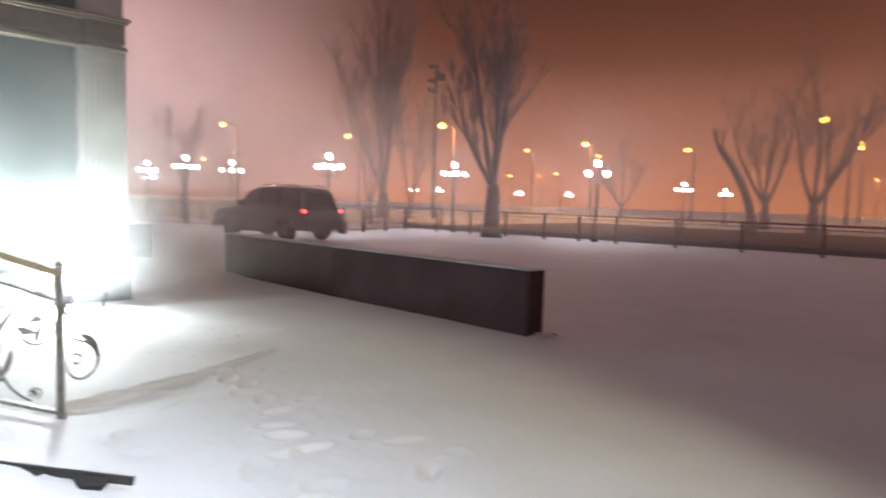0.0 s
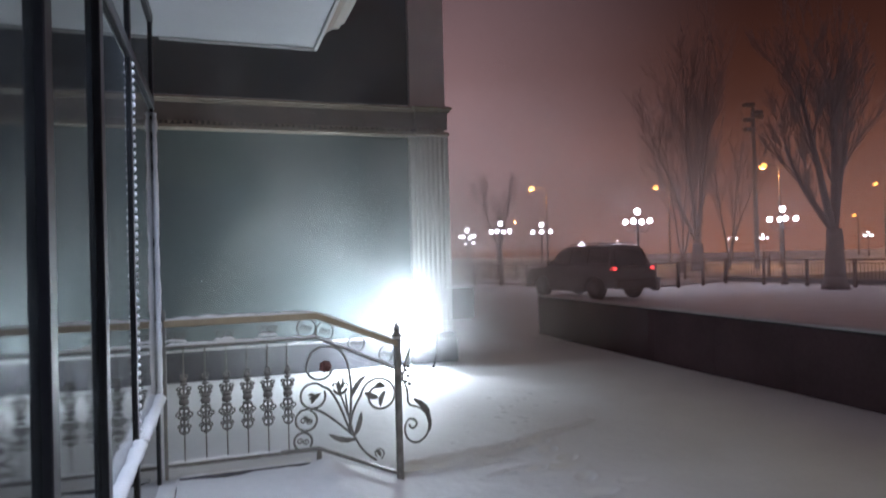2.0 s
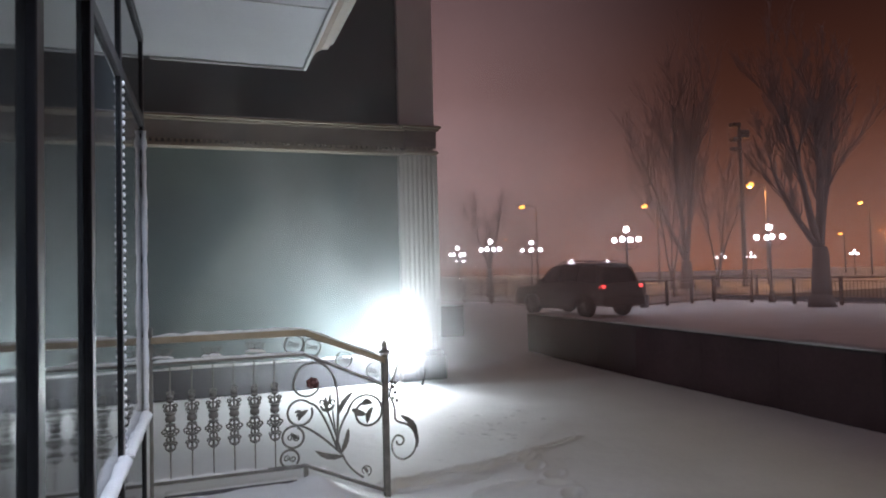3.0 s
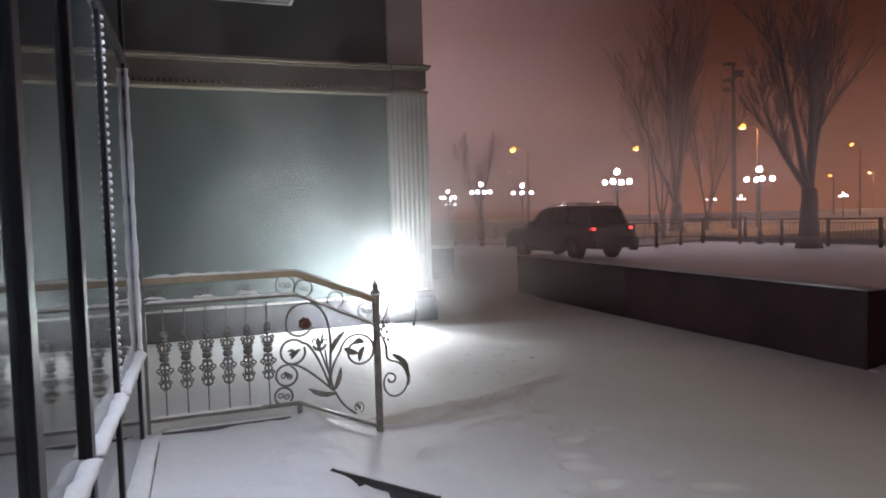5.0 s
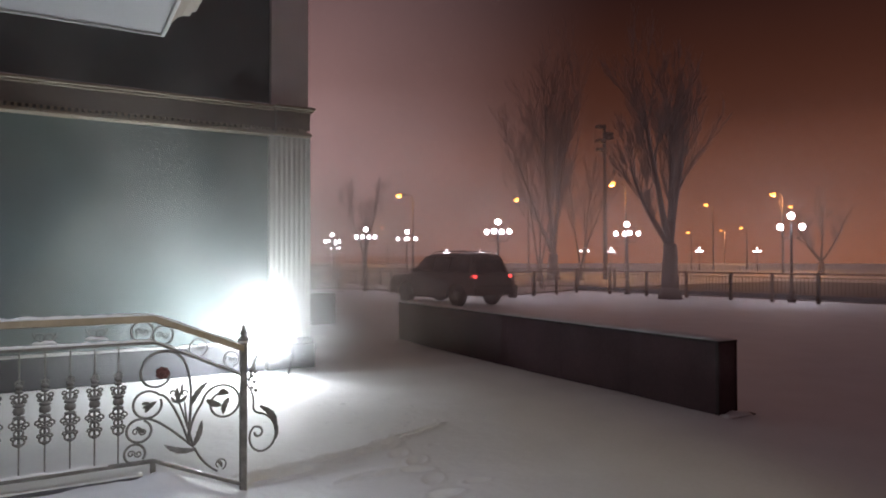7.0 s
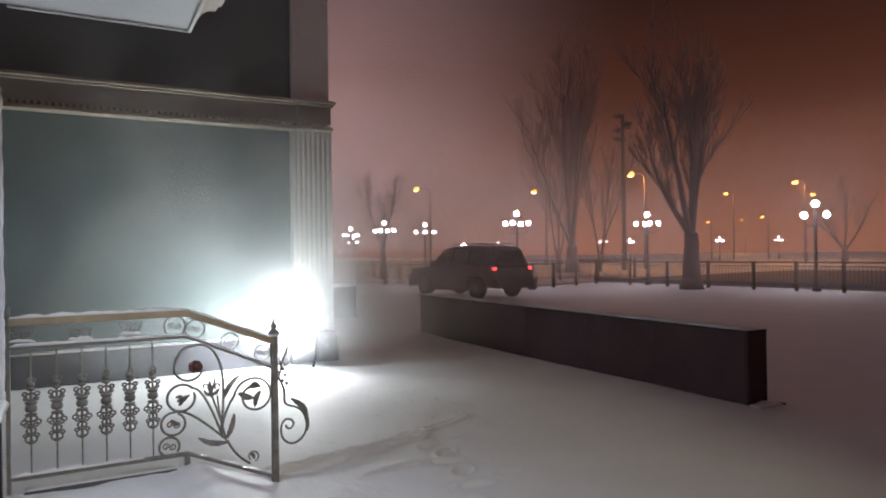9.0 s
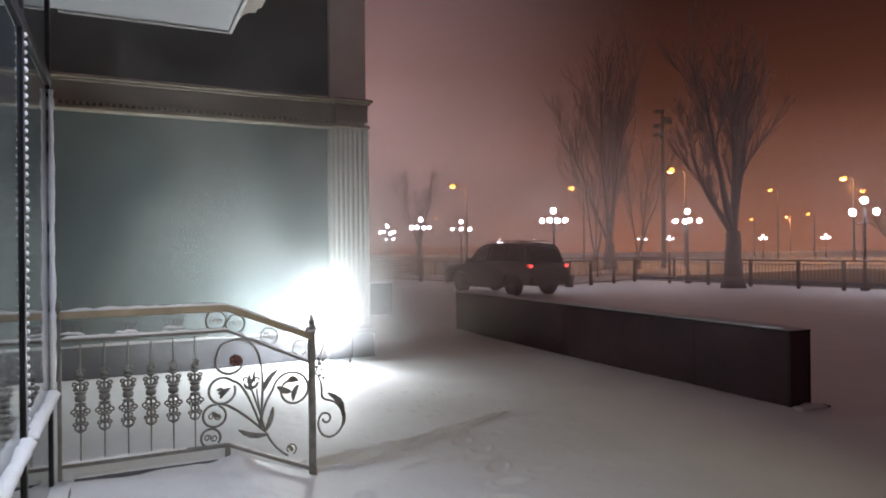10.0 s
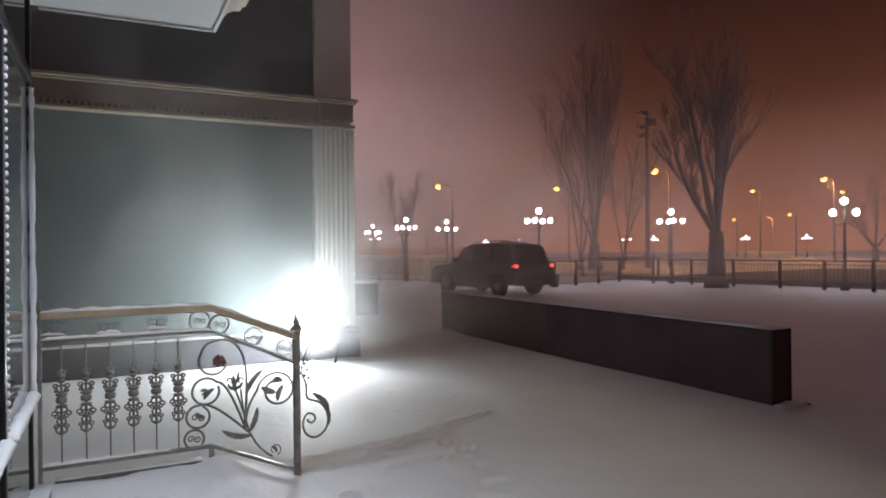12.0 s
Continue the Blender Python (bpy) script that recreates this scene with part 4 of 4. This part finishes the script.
def car(m):
    th = thing("car", m, "dark off-road car with red tail lights, snow on its roof", "car")
    W = 0.90
    side = [(-2.30, 0.45), (-2.34, 0.75), (-2.28, 1.05), (-2.18, 1.12), (-2.00, 1.66), (-1.85, 1.76), (-0.9, 1.82), (0.15, 1.78), (0.45, 1.70), (1.05, 1.16), (1.25, 1.09), (2.05, 1.00), (2.28, 0.88), (2.36, 0.62), (2.32, 0.42), (1.95, 0.36),
            (1.90, 0.55), (1.72, 0.74), (1.42, 0.80), (1.12, 0.74), (0.95, 0.55), (0.90, 0.34), (-0.90, 0.34), (-0.95, 0.55), (-1.12, 0.74), (-1.42, 0.80), (-1.72, 0.74), (-1.90, 0.55), (-1.95, 0.40)]
    bm = bmesh.new()
    rows = []
    for y in (-W, -W * 0.93, W * 0.93, W):
        k = 1.0 if abs(y) < W * 0.95 else 0.0
        rows.append([bm.verts.new((x * (1 if k else 0.992), (y if z < 1.12 else y * (1 - 0.24 * (z - 1.12) / 0.7)), z if k else (z - 0.03 if z > 1 else z))) for x, z in side])
    n = len(side)
    for a, b in zip(rows, rows[1:]):
        for i in range(n):
            bm.faces.new((a[i], a[(i + 1) % n], b[(i + 1) % n], b[i]))
    bm.faces.new(rows[0][::-1])
    bm.faces.new(rows[-1])
    bmesh.ops.recalc_face_normals(bm, faces=bm.faces)
    body = part("body", bm, M_PAINT, th)
    for s in (-1, 1):
        for xs in ((0.88, 0.42, -0.10, -0.10, 0.5), (-0.18, -0.18, -1.0, -1.0, -0.6), (-1.08, -1.08, -1.88, -2.02, -1.5)):
            a, b, c, d, _ = xs
            ol = [(a, 1.18), (b, 1.66), (c, 1.70), (d, 1.18)] if a > 0 else [(a, 1.18), (a, 1.70), (c, 1.68), (d, 1.18)]
            bm = bmesh.new()
            v0 = [bm.verts.new((x, s * (W * (1 - 0.24 * (z - 1.12) / 0.7) + 0.006), z)) for x, z in ol]
            v1 = [bm.verts.new((x, s * (W * (1 - 0.24 * (z - 1.12) / 0.7) - 0.02), z)) for x, z in ol]
            for i in range(4):
                bm.faces.new((v0[i], v0[(i + 1) % 4], v1[(i + 1) % 4], v1[i]))
            bm.faces.new(v0)
            bm.faces.new(v1[::-1])
            bmesh.ops.recalc_face_normals(bm, faces=bm.faces)
            part("side_window", bm, M_CGLASS, th)
        for x in (-1.42, 1.42):
            bm = bmesh.new()
            lathe(bm, [(0.24, -0.11), (0.35, -0.11), (0.38, -0.07), (0.38, 0.07), (0.35, 0.11), (0.24, 0.11)], n=22)
            bmesh.ops.rotate(bm, verts=bm.verts, matrix=Matrix.Rotation(radians(90), 3, "X"))
            bmesh.ops.translate(bm, verts=bm.verts, vec=(x, s * (W - 0.10), 0.37))
            wh = part("wheel", bm, M_TYRE, th, "black tyre", True)
            bm = bmesh.new()
            for k in range(6):
                a = k * math.pi / 3
                tube(bm, [(x, s * (W + 0.018), 0.37), (x + 0.2 * math.cos(a), s * (W + 0.014), 0.37 + 0.2 * math.sin(a))], 0.03, 5)
            part("rim", bm, M_RIM, wh)
        part("tail_light", boxm(-2.335, -2.15, s * 0.82 - 0.06, s * 0.82 + 0.06, 0.98, 1.07, bevel=0.01), M_TAIL, th, "glowing red tail light")
        part("headlight", boxm(2.10, 2.33, s * 0.72 - 0.16, s * 0.72 + 0.13, 0.74, 0.90, bevel=0.02), M_HEAD, th, "clear headlight")
        part("mirror", boxm(0.72, 0.86, s * 0.98 - 0.12, s * 0.98 + 0.10, 1.14, 1.30, bevel=0.03), M_TRIMB, th)
        part("sill", boxm(-0.95, 0.95, s * 0.86 - 0.05, s * 0.86 + 0.07, 0.26, 0.38, bevel=0.02), M_TRIMB, th)
        part("roof_rail", tube(bmesh.new(), [(-1.75, s * 0.60, 1.80), (-1.6, s * 0.60, 1.88), (0.0, s * 0.60, 1.87), (0.15, s * 0.60, 1.80)], 0.018, 6), M_TRIMB, th)
    bm = bmesh.new()
    q = [bm.verts.new(p) for p in ((-2.235, -0.68, 1.14), (-2.235, 0.68, 1.14), (-2.06, 0.60, 1.62), (-2.06, -0.60, 1.62), (-2.15, -0.68, 1.14), (-2.15, 0.68, 1.14), (-1.98, 0.6, 1.62), (-1.98, -0.6, 1.62))]
    for i in ((0, 1, 2, 3), (7, 6, 5, 4), (0, 4, 5, 1), (1, 5, 6, 2), (2, 6, 7, 3), (3, 7, 4, 0)):
        bm.faces.new([q[k] for k in i])
    part("rear_window", bm, M_CGLASS, th)
    bm = bmesh.new()
    q = [bm.verts.new(p) for p in ((1.055, -0.76, 1.18), (1.055, 0.76, 1.18), (0.49, 0.64, 1.70), (0.49, -0.64, 1.70), (0.95, -0.76, 1.16), (0.95, 0.76, 1.16), (0.40, 0.64, 1.66), (0.40, -0.64, 1.66))]
    for i in ((0, 1, 2, 3), (7, 6, 5, 4), (0, 4, 5, 1), (1, 5, 6, 2), (2, 6, 7, 3), (3, 7, 4, 0)):
        bm.faces.new([q[k] for k in i])
    part("windscreen", bm, M_CGLASS, th)
    part("rear_bumper", boxm(-2.42, -2.20, -0.86, 0.86, 0.40, 0.66, bevel=0.04), M_TRIMB, th)
    part("front_bumper", boxm(2.20, 2.42, -0.86, 0.86, 0.36, 0.62, bevel=0.04), M_TRIMB, th)
    part("roof_snow", snow_strip(bmesh.new(), (-1.8, 0, 1.80), (0.1, 0, 1.785), 1.05, 0.04, 14, 4), M_CAP, th, "snow on the roof", True)
    return th


car(pose(12.6, 20.8, 0.0, 0, 0, 100))


# ---- haze of blowing snow: waving see-through sheets stand in for it, lit by the lamps ----


def veil_material(name, density, scale, low, high):
    """Stand-in for snow haze: lets most light pass and scatters the rest; thins out to its borders."""
    m = bpy.data.materials.new(name)
    m.use_nodes = True
    n, l = m.node_tree.nodes, m.node_tree.links
    n.remove(n["Principled BSDF"])

    def ramp_of(sock, a, b, lo=0.0, hi=1.0):
        r = n.new("ShaderNodeMapRange")
        r.interpolation_type = "SMOOTHSTEP"
        r.inputs["From Min"].default_value, r.inputs["From Max"].default_value = a, b
        r.inputs["To Min"].default_value, r.inputs["To Max"].default_value = lo, hi
        l.new(sock, r.inputs["Value"])
        return r.outputs["Result"]

    def times(a, b):
        k = n.new("ShaderNodeMath")
        k.operation = "MULTIPLY"
        l.new(a, k.inputs[0])
        if isinstance(b, float):
            k.inputs[1].default_value = b
        else:
            l.new(b, k.inputs[1])
        return k.outputs[0]

    uv, tex, sp = n.new("ShaderNodeUVMap"), n.new("ShaderNodeTexCoord"), n.new("ShaderNodeSeparateXYZ")
    l.new(uv.outputs[0], sp.inputs[0])
    wisp = n.new("ShaderNodeTexNoise")
    wisp.inputs["Scale"].default_value, wisp.inputs["Detail"].default_value = scale, 4
    wisp.inputs["Distortion"].default_value = 0.6
    l.new(tex.outputs["Object"], wisp.inputs["Vector"])
    f = times(ramp_of(sp.outputs["X"], 0.0, 0.22), ramp_of(sp.outputs["X"], 1.0, 0.78))
    f = times(f, times(ramp_of(sp.outputs["Y"], 0.0, 0.10), ramp_of(sp.outputs["Y"], 1.0, 0.25)))
    f = times(times(f, ramp_of(wisp.outputs["Fac"], 0.30, 0.70, low, high)), density)
    clear, d, t = n.new("ShaderNodeBsdfTransparent"), n.new("ShaderNodeBsdfDiffuse"), n.new("ShaderNodeBsdfTranslucent")
    d.inputs["Color"].default_value = t.inputs["Color"].default_value = (0.86, 0.87, 0.89, 1)
    both, out = n.new("ShaderNodeMixShader"), n.new("ShaderNodeMixShader")
    l.new(d.outputs[0], both.inputs[1])
    l.new(t.outputs[0], both.inputs[2])
    l.new(f, out.inputs["Fac"])
    l.new(clear.outputs[0], out.inputs[1])
    l.new(both.outputs[0], out.inputs[2])
    l.new(out.outputs[0], n["Material Output"].inputs["Surface"])
    return m


def veil(mat, path, top, wave, seed, label):
    """A waving see-through sheet for snow haze over a line on the ground, up to the given height."""
    nx, nz = 72, 14
    vs, uvs = [], []
    for k in range(nz + 1):
        for i in range(nx + 1):
            u, v = i / nx, k / nz
            x, y = path(u)
            z = top * v
            w = wave * noise.noise((u * 7 + seed, v * 2.2, seed * 1.7))
            w2 = wave * noise.noise((u * 7 + seed, v * 2.2, seed * 1.7 + 40))
            vs.append((x + w, y + w2, z + 0.01))
            uvs.append((u, v))
    fs = [(k * (nx + 1) + i, k * (nx + 1) + i + 1, (k + 1) * (nx + 1) + i + 1, (k + 1) * (nx + 1) + i) for k in range(nz) for i in range(nx)]
    me = bpy.data.meshes.new("snow_haze_sheet")
    me.from_pydata(vs, [], fs)
    lay = me.uv_layers.new(name="UVMap")
    for lp in me.loops:
        lay.data[lp.index].uv = uvs[lp.vertex_index]
    for p in me.polygons:
        p.use_smooth = True
    me.materials.append(mat)
    return tagged(new("snow_haze_sheet", me), label, "blowing snow", kind="stuff")


def arc(r, a0, a1):
    return lambda u: (r * math.cos(radians(a0 + (a1 - a0) * u)), r * math.sin(radians(a0 + (a1 - a0) * u)))


M_FAR = veil_material("far_haze_sheet", 0.175, 0.12, 0.65, 1.3)
for i, r in enumerate((20.5, 25.5, 30.0, 41.0)):
    veil(M_FAR, arc(r, -30, 100), 5.0 + 0.13 * r, 0.4, 3.1 * i, "see-through sheet standing in for snow haze over the square and road")
M_NEAR = veil_material("corner_mist_sheet", 0.115, 0.7, 0.25, 1.95)
for i, (a, b, top) in enumerate((((-2.6, 9.36), (7.6, 9.0), 7.6), ((-0.6, 8.7), (7.6, 8.4), 5.6))):
    veil(M_NEAR, lambda u, a=a, b=b: (a[0] + (b[0] - a[0]) * u, a[1] + (b[1] - a[1]) * u), top, 0.22, 5.3 * i + 1, "see-through sheet standing in for snow mist and glare at the building corner")
# sheet set close to the floodlight, imitates the glow around it
M_GLOW = veil_material("glow_mist_sheet", 0.185, 0.5, 0.75, 1.25)
veil(M_GLOW, lambda u: (1.9 + 4.1 * u, 8.93 + 0.9 * u), 3.8, 0.15, 31.0, "see-through sheet standing in for mist and glow before the floodlight")
